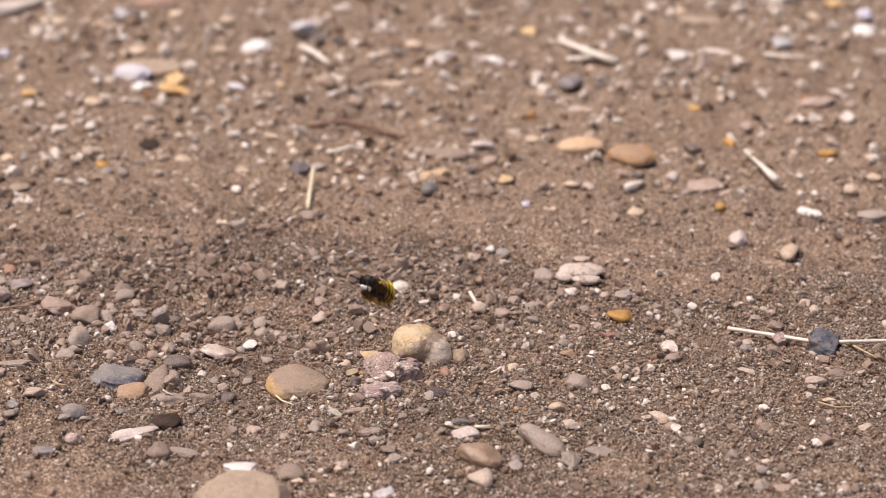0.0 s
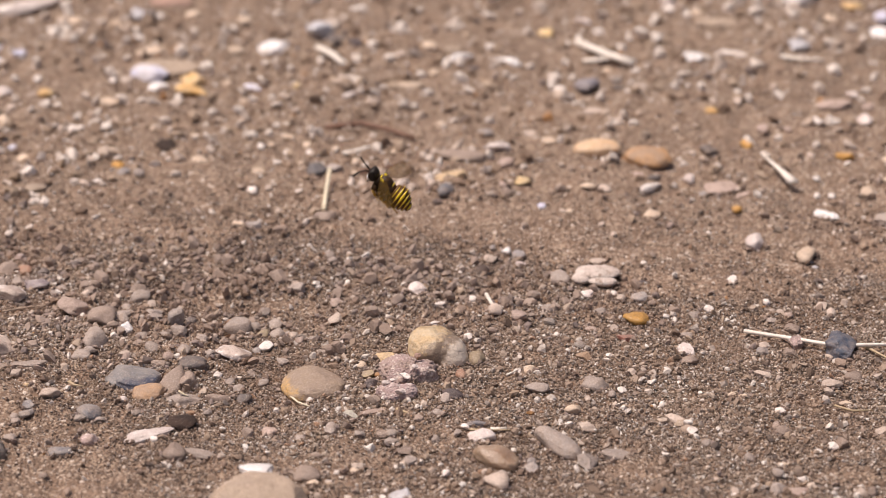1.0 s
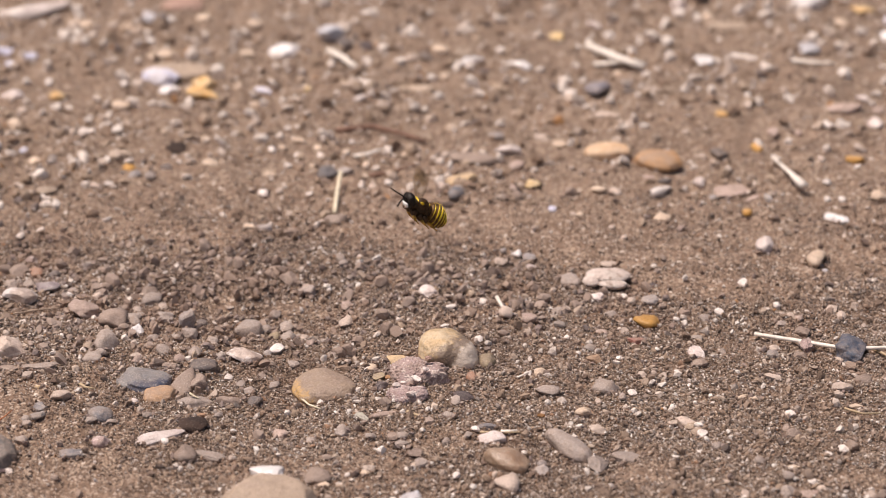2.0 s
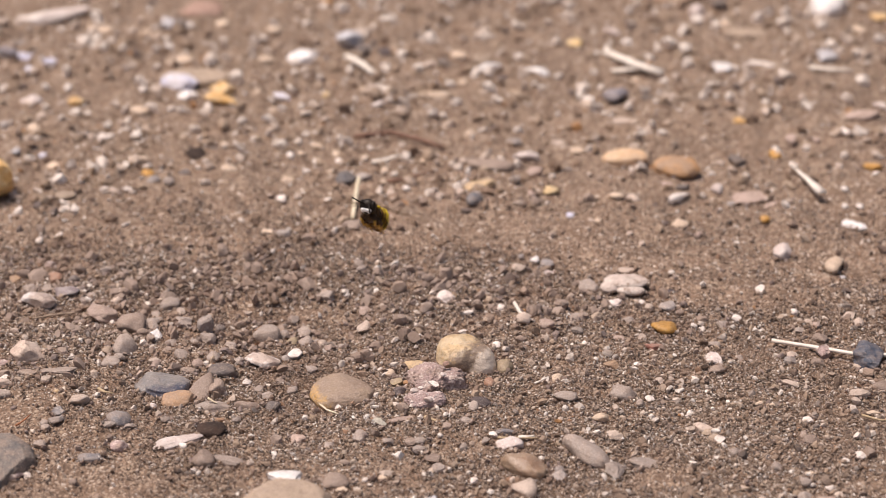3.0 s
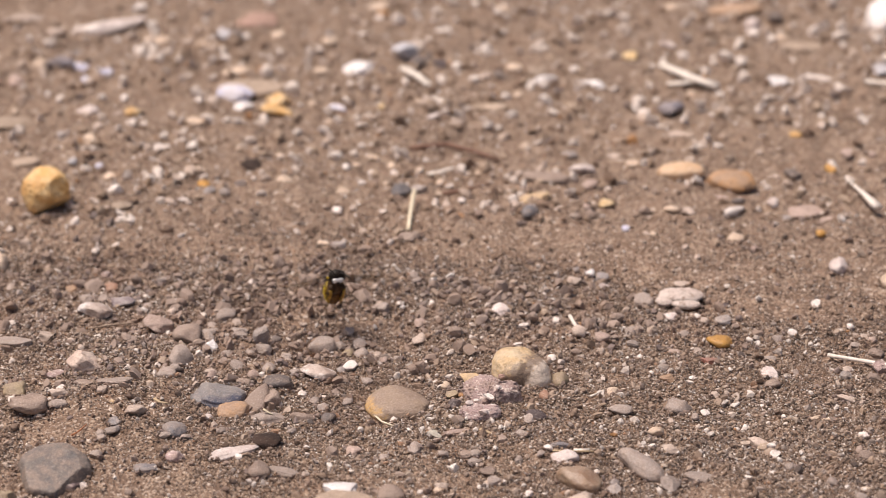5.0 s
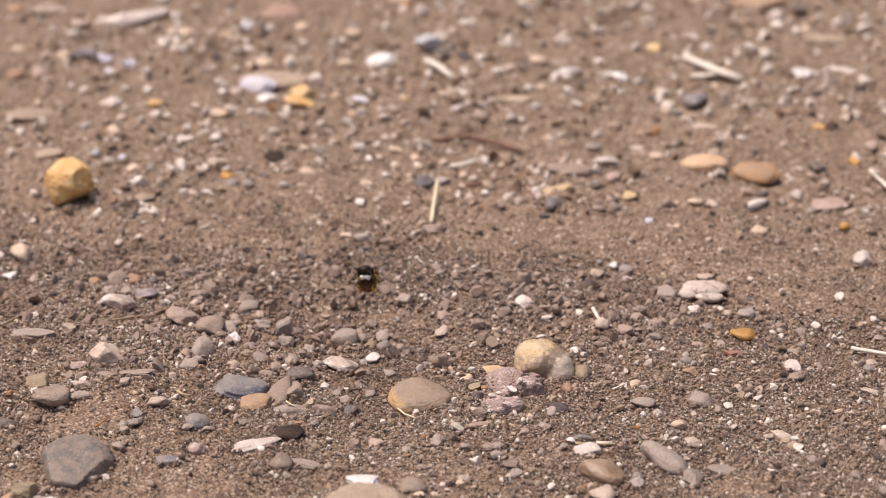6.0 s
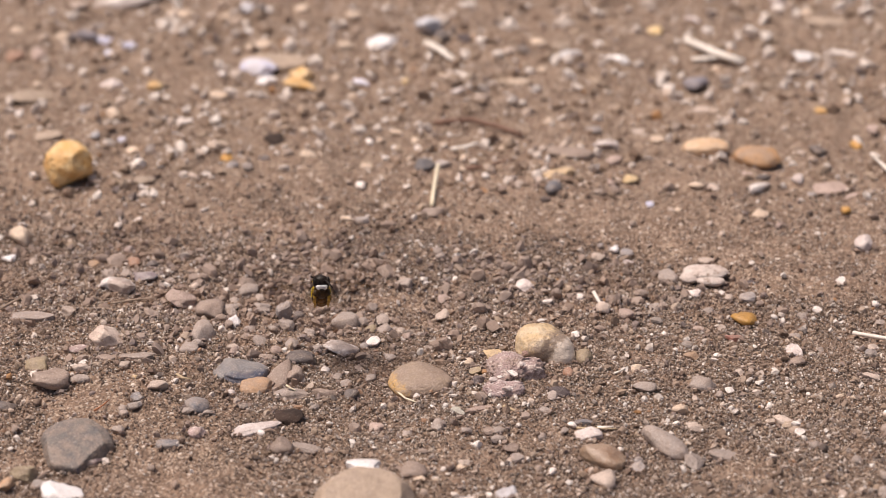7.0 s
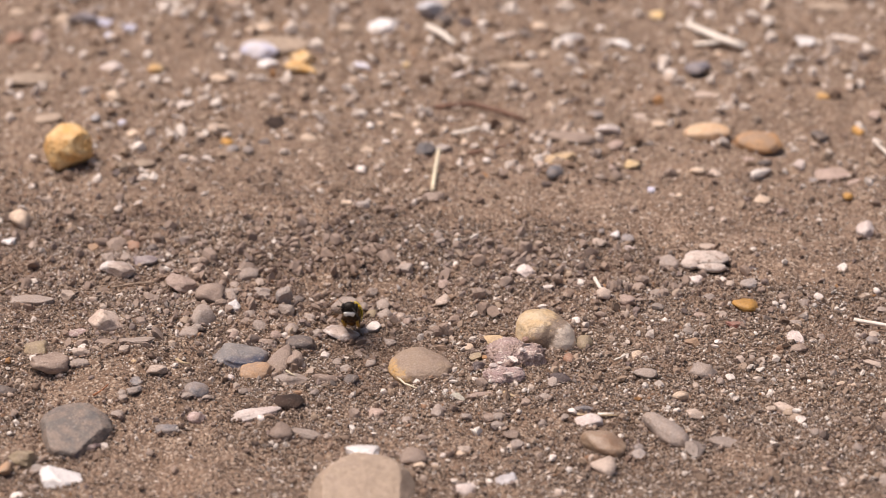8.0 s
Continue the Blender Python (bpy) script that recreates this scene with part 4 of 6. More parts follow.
stone(-26.1, 688.7, 2.3, 3.5, 2.0, 0, "pale", "r")
stone(-18.8, 676.4, 3.2, 3.5, 1.5, 0, "pale", "a")
stone(-28.5, 688.4, 1.9, 2.8, 1.1, 0, "cream", "r")
stone(-2.5, 664.1, 3.7, 5.0, 2.1, 0, "cream", "a")
stone(10.4, 649.2, 6.3, 3.9, 2.9, 19, "pinkwhite", "a")
stone(12.1, 640.7, 5.3, 3.2, 2.3, 37, "pink", "a")
stone(2.5, 642.2, 11.5, 6.5, 1.7, 0, "brown", "f")
stone(22.1, 653.8, 3.3, 4.1, 1.7, 0, "cream", "a")
stone(18.1, 660.6, 3.4, 3.4, 1.4, 0, "pale", "a")
stone(7.7, 659.3, 3.9, 3.4, 1.4, 0, "slatepale", "r")
stone(32.8, 646.3, 10.8, 6.4, 3.2, 8, "peach", "r")
stone(-21.7, 642.7, 1.8, 2.5, 1.1, 0, "cream", "r")
stone(-14.8, 651.8, 1.8, 2.6, 1.1, 0, "cream", "r")
stone(-3.9, 645.9, 2.2, 3.3, 1.4, 0, "pale", "r")
stone(-30.4, 638.6, 5.2, 5.6, 2.3, 0, "darkblue", "a")
stone(-26.0, 638.4, 3.6, 4.4, 1.7, 20, "slatepale", "a")
stone(-0.2, 630.8, 6.8, 5.4, 2.3, -8, "yellowpale", "r")
stone(-1.3, 621.2, 3.7, 4.5, 2.0, 0, "slate", "r")
stone(58.2, 705.4, 6.2, 5.8, 2.3, 0, "bright", "a")
stone(54.7, 742.3, 3.4, 5.0, 1.9, 0, "white", "a")
stone(61.9, 737.2, 3.4, 4.1, 1.6, 0, "cream", "a")
stone(66.4, 731.7, 11.4, 4.5, 1.7, 0, "sand", "r")
stone(68.7, 710.5, 8.4, 2.8, 1.1, -19, "white", "f")
stone(84.8, 710.3, 5.7, 6.5, 2.6, 0, "bluewhite", "a")
stone(94.6, 730.4, 4.3, 2.9, 2.1, -30, "cream", "a")
stone(88.1, 747.7, 9.4, 14.1, 7.1, 0, "bright", "r")
stone(106.4, 722.2, 6.4, 8.5, 3.3, 0, "bright", "a")
stone(107.8, 733.5, 4.6, 6.9, 2.6, 0, "lilac", "a")
stone(60.4, 669.9, 3.3, 3.5, 1.4, 0, "ochre", "r")
stone(66.9, 675.0, 2.4, 3.7, 2.0, 0, "pale", "a")
stone(61.3, 676.3, 2.2, 3.0, 1.2, 0, "pale", "r")
stone(67.1, 652.1, 2.8, 3.9, 1.6, 0, "orange", "r")
stone(44.2, 642.7, 10.8, 8.2, 3.6, -8, "peachbrown", "r")
stone(46.3, 650.5, 2.2, 2.3, 1.0, 0, "bluewhite", "r")
stone(58.2, 648.3, 4.4, 5.1, 2.2, 0, "darkgrey", "a")
stone(89.4, 673.6, 8.6, 6.0, 2.4, 0, "pink", "a")
stone(94.8, 684.0, 4.1, 2.0, 1.5, -30, "pinkwhite", "a")
stone(97.5, 675.2, 3.2, 3.5, 1.4, 0, "pink", "a")
stone(95.6, 665.9, 4.0, 6.0, 2.6, 0, "pinkwhite", "a")
stone(84.1, 662.7, 2.7, 3.7, 1.5, 0, "white", "a")
stone(71.3, 659.2, 2.8, 4.2, 1.9, 0, "pink", "a")
stone(88.2, 641.9, 4.5, 2.3, 1.7, -16, "orange", "r")
stone(90.0, 651.7, 2.1, 2.8, 1.2, 0, "pale", "r")
stone(80.7, 642.5, 1.9, 2.5, 1.1, 0, "pale", "r")
stone(76.5, 686.9, 1.9, 2.8, 1.2, 0, "pale", "r")
stone(44.4, 684.2, 3.5, 3.6, 1.5, 0, "pale", "a")
stone(39.5, 684.7, 3.5, 3.0, 1.2, 0, "darkgrey", "a")
stone(37.3, 698.6, 2.2, 3.1, 1.3, 0, "cream", "r")
stone(97.7, 641.2, 2.5, 2.5, 1.1, 0, "cream", "a")
stone(77.2, 659.4, 1.8, 2.7, 1.2, 0, "pink", "r")
stone(38.5, 664.7, 2.1, 2.6, 1.1, 0, "pale", "r")
stone(54.4, 648.0, 2.1, 2.8, 1.2, 0, "pale", "r")
stone(41.6, 636.1, 2.7, 3.2, 1.4, 0, "pink", "a")
stone(51.2, 659.2, 1.7, 2.4, 1.0, 0, "pale", "r")
stone(101.2, 738.5, 6.8, 5.0, 1.9, 0, "ochre", "r")
stone(-102.9, 752.1, 4.1, 3.9, 1.5, 0, "white", "a")
stone(-41.0, 755.7, 5.4, 4.2, 1.6, 0, "cream", "a")
stone(54.9, 746.5, 4.7, 7.0, 3.2, 0, "pinkwhite", "a")
stone(61.0, 751.1, 4.1, 6.1, 2.4, 0, "darkgrey", "a")
stone(50.8, 755.2, 14.5, 6.5, 2.5, 0, "rustpale", "r")
stone(-129.1, 745.4, 5.6, 5.2, 2.0, 0, "pale", "a")
stone(-8.8, 756.7, 4.7, 3.3, 1.2, 0, "cream", "a")
stone(33.7, 757.9, 6.3, 3.3, 1.2, 0, "cream", "a")
stone(-114.3, 595.2, 4.7, 7.0, 4.0, 0, "cream", "a")
stone(-114.9, 584.5, 3.2, 4.2, 1.9, 0, "bright", "r")
stone(-91.3, 623.5, 4.8, 3.9, 1.7, 0, "sand", "r")
stone(-103.6, 661.7, 3.3, 4.9, 2.4, 0, "cream", "a")
stone(-106.4, 680.4, 5.7, 4.0, 2.9, 19, "pinkwhite", "a")
stone(-109.8, 702.1, 3.3, 4.9, 2.1, 0, "lilac", "a")
stone(-105.3, 705.8, 3.6, 4.1, 1.6, 0, "lilac", "a")
stone(-112.5, 711.6, 4.5, 3.9, 1.5, 0, "lilac", "a")
stone(-117.5, 713.0, 6.9, 4.8, 1.9, 0, "slateblue", "r")
stone(-122.9, 712.9, 3.6, 4.8, 1.9, 0, "cream", "a")
stone(-116.0, 721.4, 6.7, 2.2, 1.7, 23, "slatepale", "r")
stone(-132.3, 744.3, 6.6, 5.8, 2.2, 0, "pale", "a")
stone(-122.4, 736.3, 4.7, 5.7, 2.2, 0, "pale", "a")
stone(-135.1, 717.0, 4.1, 3.6, 1.4, 0, "cream", "a")
stone(-132.5, 698.9, 4.8, 5.8, 2.3, 0, "rust", "r")
stone(-126.6, 699.7, 3.9, 5.8, 3.0, 0, "pink", "a")
stone(-117.1, 649.5, 7.8, 4.6, 1.2, 0, "sand", "f")
stone(-125.4, 662.1, 2.0, 3.0, 1.3, 0, "white", "r")
stone(-105.9, 649.4, 2.2, 3.1, 1.3, 0, "bluewhite", "r")
stone(-124.1, 680.7, 2.2, 3.1, 1.2, 0, "cream", "r")
stone(-80.7, 626.8, 3.5, 1.8, 1.4, -30, "pale", "a")
stone(-78.3, 628.4, 2.4, 2.4, 1.1, 0, "white", "r")
stone(-102.4, 625.2, 3.2, 2.7, 1.2, 0, "cream", "r")
stone(-110.8, 665.9, 2.4, 3.2, 1.3, 0, "slatepale", "r")
stone(-125.1, 674.5, 13.0, 7.2, 1.8, 0, "sand", "f")
stone(-85.9, 662.1, 2.1, 2.4, 1.0, 0, "white", "r")
stone(-102.9, 671.5, 2.6, 3.0, 1.2, 0, "pale", "a")
stone(-99.8, 649.6, 2.2, 3.1, 1.3, 0, "lilac", "r")
stone(-96.9, 645.4, 3.3, 3.1, 1.3, 0, "cream", "a")
stone(-140.4, 744.8, 4.7, 4.5, 1.7, 0, "rustpale", "r")
stone(-27.2, 608.2, 4.8, 4.2, 1.5, 12, "brown", "a")
stone(-26.4, 649.0, 1.9, 2.5, 1.1, 0, "cream", "r")
stone(-25.3, 654.1, 1.5, 2.1, 0.9, 0, "white", "r")
stone(-16.8, 649.9, 1.7, 2.3, 1.0, 0, "white", "r")
stone(-13.2, 648.2, 1.5, 2.0, 0.9, 0, "cream", "r")
stone(-10.1, 650.9, 1.5, 2.0, 0.9, 0, "pale", "r")
stone(-32.1, 647.1, 1.8, 2.3, 1.0, 0, "white", "r")
stone(-33.8, 641.5, 1.8, 2.3, 1.0, 0, "cream", "r")
stone(-39.3, 641.9, 1.8, 2.5, 1.1, 0, "white", "r")
stone(-21.5, 635.0, 1.8, 2.0, 0.8, 0, "cream", "r")
stone(-19.9, 630.1, 2.0, 2.2, 0.9, 0, "pale", "r")
stone(-16.4, 632.1, 1.8, 2.2, 0.9, 0, "white", "r")
stone(-43.9, 626.1, 2.3, 3.1, 1.4, 0, "white", "r")
stone(-40.3, 626.7, 1.8, 2.6, 1.2, 0, "pale", "r")
stone(33.5, 624.5, 3.2, 3.4, 1.5, 0, "pale", "r")
stone(29.8, 625.3, 3.8, 3.4, 1.5, 0, "cream", "r")
stone(8.6, 622.1, 2.3, 2.9, 1.2, 0, "pale", "r")
stone(11.4, 627.3, 2.0, 2.4, 1.0, 0, "pink", "r")
stone(52.8, 633.9, 2.5, 3.7, 2.1, 0, "pinkwhite", "r")
stone(55.5, 626.8, 2.3, 2.9, 1.3, 0, "slatepale", "r")
stone(80.9, 631.7, 2.0, 2.5, 1.1, 0, "white", "r")
stone(96.7, 627.9, 3.4, 3.7, 1.6, 0, "cream", "r")
stone(83.3, 622.7, 1.7, 2.2, 0.9, 0, "white", "r")
stone(85.5, 620.6, 1.5, 1.9, 0.8, 0, "pale", "r")
stone(-8.8, 626.2, 2.4, 3.1, 1.4, 0, "pale", "r")
stone(-4.4, 626.6, 2.0, 2.9, 1.3, 0, "pale", "r")
stone(-9.6, 526.4, 1.9, 1.8, 1.0, 0, "pinkwhite", "c", 1.7)
stone(-12.4, 528.6, 1.6, 1.4, 0.8, 20, "pinkwhite", "c", 2.0)
stone(-11.0, 530.4, 1.3, 1.2, 0.7, 50, "white", "c", 1.6)
stone(-6.4, 536.8, 1.4, 1.4, 0.9, 10, "salmon", "c", 3.2)
stone(-6.8, 533.4, 1.3, 1.4, 0.8, 0, "pinkwhite", "c", 2.6)
stone(-109.5, 583.8, 2.1, 3.0, 1.5, 0, "pale", "a")
stone(-92.9, 577.1, 3.0, 4.3, 2.3, 0, "grey", "a")
stone(-89.3, 577.5, 2.8, 3.6, 1.8, 0, "grey", "a")
stone(-79.3, 561.8, 1.1, 1.6, 0.9, 0, "white", "a")
stone(-98.4, 557.5, 3.0, 3.9, 1.9, 0, "pale", "a")
stone(-93.0, 555.9, 2.0, 1.6, 1.2, 0, "pale", "a")
stone(-74.7, 547.7, 1.3, 1.9, 1.0, 0, "white", "a")
stone(-70.8, 545.0, 2.9, 2.0, 1.7, 0, "grey", "a")
stone(-83.8, 588.2, 2.4, 1.7, 1.3, 0, "grey", "a")
stone(-78.5, 587.2, 2.6, 2.0, 1.6, 0, "grey", "a")
stone(-74.8, 584.6, 2.1, 3.0, 1.3, 0, "brown", "a")
stone(-84.6, 582.9, 2.6, 3.2, 1.6, 0, "darkgrey", "a")
stone(-90.4, 590.9, 2.9, 2.1, 1.5, 0, "mauve", "a")
stone(-63.7, 573.2, 4.4, 5.1, 2.5, 0, "grey", "r")
stone(-65.1, 566.0, 2.3, 2.6, 1.4, 0, "grey", "a")
stone(-65.9, 561.2, 2.7, 3.8, 1.9, 0, "grey", "a")
stone(-62.5, 563.3, 1.4, 1.9, 0.9, 0, "grey", "a")
stone(-59.9, 563.5, 3.0, 2.7, 1.8, 0, "grey", "a")
stone(-61.4, 559.5, 1.6, 1.8, 1.0, 0, "grey", "a")
stone(-54.4, 556.9, 3.4, 4.7, 2.5, 0, "grey", "a")
stone(-61.5, 553.2, 2.5, 2.9, 1.6, 0, "grey", "a")
stone(-56.8, 553.3, 2.0, 2.1, 1.2, 0, "grey", "a")
stone(-52.5, 546.4, 2.7, 3.7, 1.8, 0, "grey", "r")
stone(-64.0, 544.9, 2.7, 3.7, 1.8, 0, "pale", "a")
stone(-61.8, 549.4, 1.8, 2.1, 1.2, 0, "brown", "a")
stone(-57.1, 541.4, 2.9, 2.2, 1.6, 0, "brown", "a")
stone(-34.9, 560.0, 3.4, 4.8, 2.3, 0, "grey", "r")
stone(-37.7, 559.0, 2.5, 3.5, 1.7, 0, "olive", "r")
stone(-32.8, 562.4, 2.0, 2.1, 1.3, 0, "grey", "a")
stone(-23.4, 565.3, 3.0, 4.1, 2.0, 0, "pale", "a")
stone(-31.9, 578.3, 3.9, 3.1, 2.1, 0, "grey", "a")
stone(-30.1, 553.9, 1.8, 2.5, 1.2, 0, "pink", "r")
stone(-42.2, 602.8, 3.6, 2.4, 1.8, 0, "slatepale", "r")
stone(-45.6, 603.7, 2.7, 2.3, 1.4, 0, "cream", "r")
stone(-25.3, 587.4, 2.1, 3.0, 1.5, 0, "grey", "r")
stone(-59.6, 587.7, 1.2, 1.7, 0.9, 0, "white", "a")
stone(-27.4, 557.6, 2.3, 2.6, 1.4, 0, "grey", "a")
stone(-25.4, 548.5, 2.2, 1.9, 1.3, 0, "grey", "a")
stone(-32.9, 544.4, 2.4, 2.3, 1.5, 0, "grey", "a")
stone(-47.5, 546.2, 2.4, 2.4, 1.5, 0, "grey", "a")
stone(-49.7, 553.4, 2.7, 2.8, 1.6, 0, "grey", "a")
stone(-45.3, 553.8, 2.0, 2.1, 1.2, 0, "brown", "a")
stone(-10.8, 571.9, 2.3, 2.6, 1.4, 0, "pale", "a")
stone(8.2, 590.0, 3.1, 3.6, 1.8, 0, "pale", "a")
stone(14.7, 588.5, 2.4, 1.5, 1.3, 0, "pinkwhite", "a")
stone(3.6, 554.1, 1.6, 1.3, 0.9, 0, "white", "a")
stone(45.2, 563.2, 1.1, 1.6, 0.9, 0, "white", "a")
stone(38.4, 571.0, 3.5, 3.7, 2.1, 0, "slatepale", "a")
stone(30.3, 566.0, 2.3, 2.6, 1.4, 0, "grey", "a")
stone(31.2, 546.4, 1.3, 1.4, 0.8, 0, "white", "a")
stone(51.9, 550.8, 1.8, 2.5, 1.3, 0, "grey", "a")
stone(61.6, 547.5, 2.7, 2.2, 1.6, 0, "slatepale", "a")
stone(-79.9, 521.2, 2.8, 2.6, 1.6, 0, "slate", "a")
stone(-82.2, 518.1, 1.9, 2.1, 1.1, 0, "grey", "r")
stone(-69.8, 517.1, 2.6, 2.2, 1.4, 0, "grey", "a")
stone(-91.8, 532.2, 4.0, 2.2, 1.5, 0, "pale", "a")
stone(-84.4, 535.4, 2.9, 2.2, 1.5, 0, "pale", "a")
stone(-81.1, 529.3, 2.0, 1.1, 1.0, 0, "yellowpale", "a")
stone(-74.3, 497.6, 1.7, 2.0, 1.0, 0, "brown", "a")
stone(-44.4, 528.0, 5.4, 3.0, 2.7, 0, "brown", "r")
stone(-39.6, 528.6, 3.2, 3.3, 1.9, 0, "darkgrey", "a")
stone(-55.2, 511.1, 1.7, 1.6, 0.9, 0, "white", "r")
stone(-28.0, 512.5, 2.1, 2.4, 1.2, 0, "grey", "r")
stone(-45.3, 538.8, 1.8, 2.2, 1.1, 0, "white", "a")
stone(-36.3, 536.0, 2.2, 3.1, 1.2, 0, "grey", "r")
stone(-42.8, 535.6, 2.0, 2.7, 1.1, 0, "grey", "r")
stone(-38.7, 539.4, 2.0, 2.0, 1.2, 0, "brown", "a")
stone(-41.0, 533.3, 2.4, 2.3, 1.4, 0, "grey", "a")
stone(-46.2, 522.8, 1.9, 2.0, 1.2, 0, "grey", "a")
stone(-59.6, 522.2, 2.2, 2.4, 1.3, 0, "grey", "a")
stone(-62.8, 527.1, 2.2, 1.8, 1.3, 0, "pinkwhite", "a")
stone(2.8, 515.0, 1.9, 1.9, 1.1, 0, "white", "a")
stone(15.0, 503.3, 2.1, 2.9, 1.6, 0, "slate", "a")
stone(-12.7, 513.1, 2.5, 2.7, 1.4, 0, "brown", "a")
stone(-8.3, 506.7, 3.1, 2.4, 1.6, 0, "brown", "a")
stone(-17.5, 499.0, 1.9, 1.4, 1.1, 0, "cream", "a")
stone(-16.9, 512.7, 2.1, 2.2, 1.3, 0, "grey", "a")
stone(-2.7, 510.4, 1.7, 2.4, 1.2, 0, "grey", "r")
stone(1.5, 511.6, 1.7, 2.4, 1.2, 0, "grey", "a")
stone(-5.9, 517.9, 1.9, 1.9, 1.2, 0, "brown", "a")
stone(-2.2, 520.7, 2.3, 2.3, 1.3, 0, "grey", "a")
stone(43.4, 519.9, 3.0, 3.3, 1.9, 0, "sand", "a")
stone(55.4, 505.1, 2.1, 2.4, 1.2, 0, "grey", "r")
stone(51.7, 491.9, 1.4, 1.6, 0.9, 0, "white", "a")
stone(56.4, 529.9, 2.2, 1.2, 0.9, 0, "cream", "a")
stone(37.7, 540.0, 1.3, 1.9, 1.0, 0, "pale", "a")
stone(42.2, 541.0, 1.1, 1.0, 0.6, 0, "white", "a")
stone(48.7, 497.0, 2.7, 1.5, 0.5, 0, "pale", "f")
stone(41.8, 500.2, 1.7, 1.0, 0.9, 0, "pale", "a")
stone(39.0, 526.9, 1.0, 1.4, 0.7, 0, "white", "a")
stone(44.3, 535.1, 0.9, 1.2, 0.7, 0, "white", "a")
stone(48.1, 530.7, 0.9, 1.2, 0.7, 0, "white", "a")
stone(44.2, 532.2, 1.3, 1.4, 0.7, 0, "brown", "r")


# ---- straw, stalks and twigs ----
def tube(points, radius, taper=0.5, sides=8, flat=1.0):
    """A bmesh tube along points, thinner towards its end."""
    pts = [Vector(p) for p in points]
    fine = []
    for a, b in zip(pts, pts[1:]):
        n = max(2, int((b - a).length / (radius * 4)))
        fine += [a.lerp(b, k / n) for k in range(n)]
    fine.append(pts[-1])
    bm = bmesh.new()
    rings, last = [], len(fine) - 1
    for k, p in enumerate(fine):
        way = (fine[min(k + 1, last)] - fine[max(k - 1, 0)]).normalized()
        side = way.cross(Vector((0, 0, 1)))
        side = side.normalized() if side.length > 1e-6 else Vector((1, 0, 0))
        up = side.cross(way)
        r = radius * (1 - (1 - taper) * k / last) * (1 + 0.15 * noise.noise(p * 900))
        rings.append([bm.verts.new(p + side * (r * math.cos(q)) + up * (flat * r * math.sin(q))) for q in (2 * math.pi * s / sides for s in range(sides))])
    for a, b in zip(rings, rings[1:]):
        for s in range(sides):
            bm.faces.new((a[s], a[(s + 1) % sides], b[(s + 1) % sides], b[s]))
    bm.faces.new(rings[0][::-1])
    bm.faces.new(rings[-1])
    bmesh.ops.recalc_face_normals(bm, faces=bm.faces)
    return bm


def part(name, bm, material, parent=None, label=""):
    me = bpy.data.meshes.new(name)
    bm.to_mesh(me)
    bm.free()
    for p in me.polygons:
        p.use_smooth = True
    me.materials.append(material)
    ob = new(name, me)
    ob.parent = parent
    return tagged(ob, label)


def stem(name, points, thick, material, label, category, taper=0.6, flat=1.0):
    """A stem through points x, y and height over the soil, in millimetres."""
    pts = []
    for x, y, up in points:
        x, y = x / 1000, y / 1000
        pts.append((x, y, float(height(np.array(x), np.array(y))) + up / 1000 + thick / 2400))
    for a, b in zip(pts, pts[1:]):
        steps = 1 + int(math.hypot(b[0] - a[0], b[1] - a[1]) / 0.0016)
        FOOTPRINTS.extend((a[0] + (b[0] - a[0]) * k / steps, a[1] + (b[1] - a[1]) * k / steps, 0.00095, 0.00095, 0.0) for k in range(steps))
    base = Vector(pts[0])
    ob = part(name, tube([Vector(p) - base for p in pts], thick / 2000, taper, flat=flat), material)
    ob.location = base
    return tagged(ob, label, category, "plant bits on the soil")


stem("straw", [(58.6, 555.9, 0.4), (66.4, 552.6, 0.5), (74.4, 547.9, 1.2), (79.9, 546.8, 1.4), (89.3, 548.8, 0.8), (97.6, 550.1, 0.3)], 1.01, M_BONE, "long pale bleached dry straw lying across the soil", "straw", 0.8, 0.8)
stem("stalk", [(81.2, 548.7, 0.6), (84.5, 544.6, 0.4), (86.7, 542.2, 0.2)], 0.66, M_STALK, "thin tan stalk beside a blue-grey pebble", "stalk", 0.5, 1)
stem("straw", [(-27.6, 613.6, 0.0), (-27.5, 621.9, 1.2), (-27.0, 631.5, 3.2)], 1.00, M_STRAW, "short yellow straw leaning out of the soil", "straw", 0.9, 1)
stem("white_twig", [(7.2, 571.9, 1.6), (8.3, 569.1, 0.8), (10.2, 566.7, 0.4), (11.3, 566.1, 0.1)], 0.80, M_BONE, "small bleached white twig on the soil", "twig", 0.6, 1)
stem("twig", [(-28.9, 658.0, 0.3), (-20.9, 660.4, 0.8), (-14.4, 658.2, 0.8), (-8.6, 654.3, 0.2)], 1.29, M_TWIG, "curved reddish brown twig on the soil", "twig", 0.7, 1)
stem("twig", [(-21.5, 635.8, 0.2), (-16.5, 637.1, 0.5), (-10.3, 641.4, 0.2)], 0.89, M_TWIG, "short thin brown twig on the soil", "twig", 0.5, 1)
stem("bleached_stick", [(-32.9, 709.7, 0.6), (-29.0, 702.6, 0.8), (-25.9, 696.9, 0.3)], 2.04, M_BONE, "short bleached white stick", "stick", 0.8, 0.7)
stem("bleached_stick", [(30.5, 712.2, 0.6), (36.9, 704.9, 1), (43.8, 700.1, 0.4)], 2.32, M_BONE, "bleached white split stick on soil", "stick", 1.1, 0.6)
stem("stalk", [(31.7, 701.8, 0.3), (39.6, 703.9, 0.3)], 1.92, M_BONE, "pale flat stalk fragment", "stalk", 0.7, 0.5)
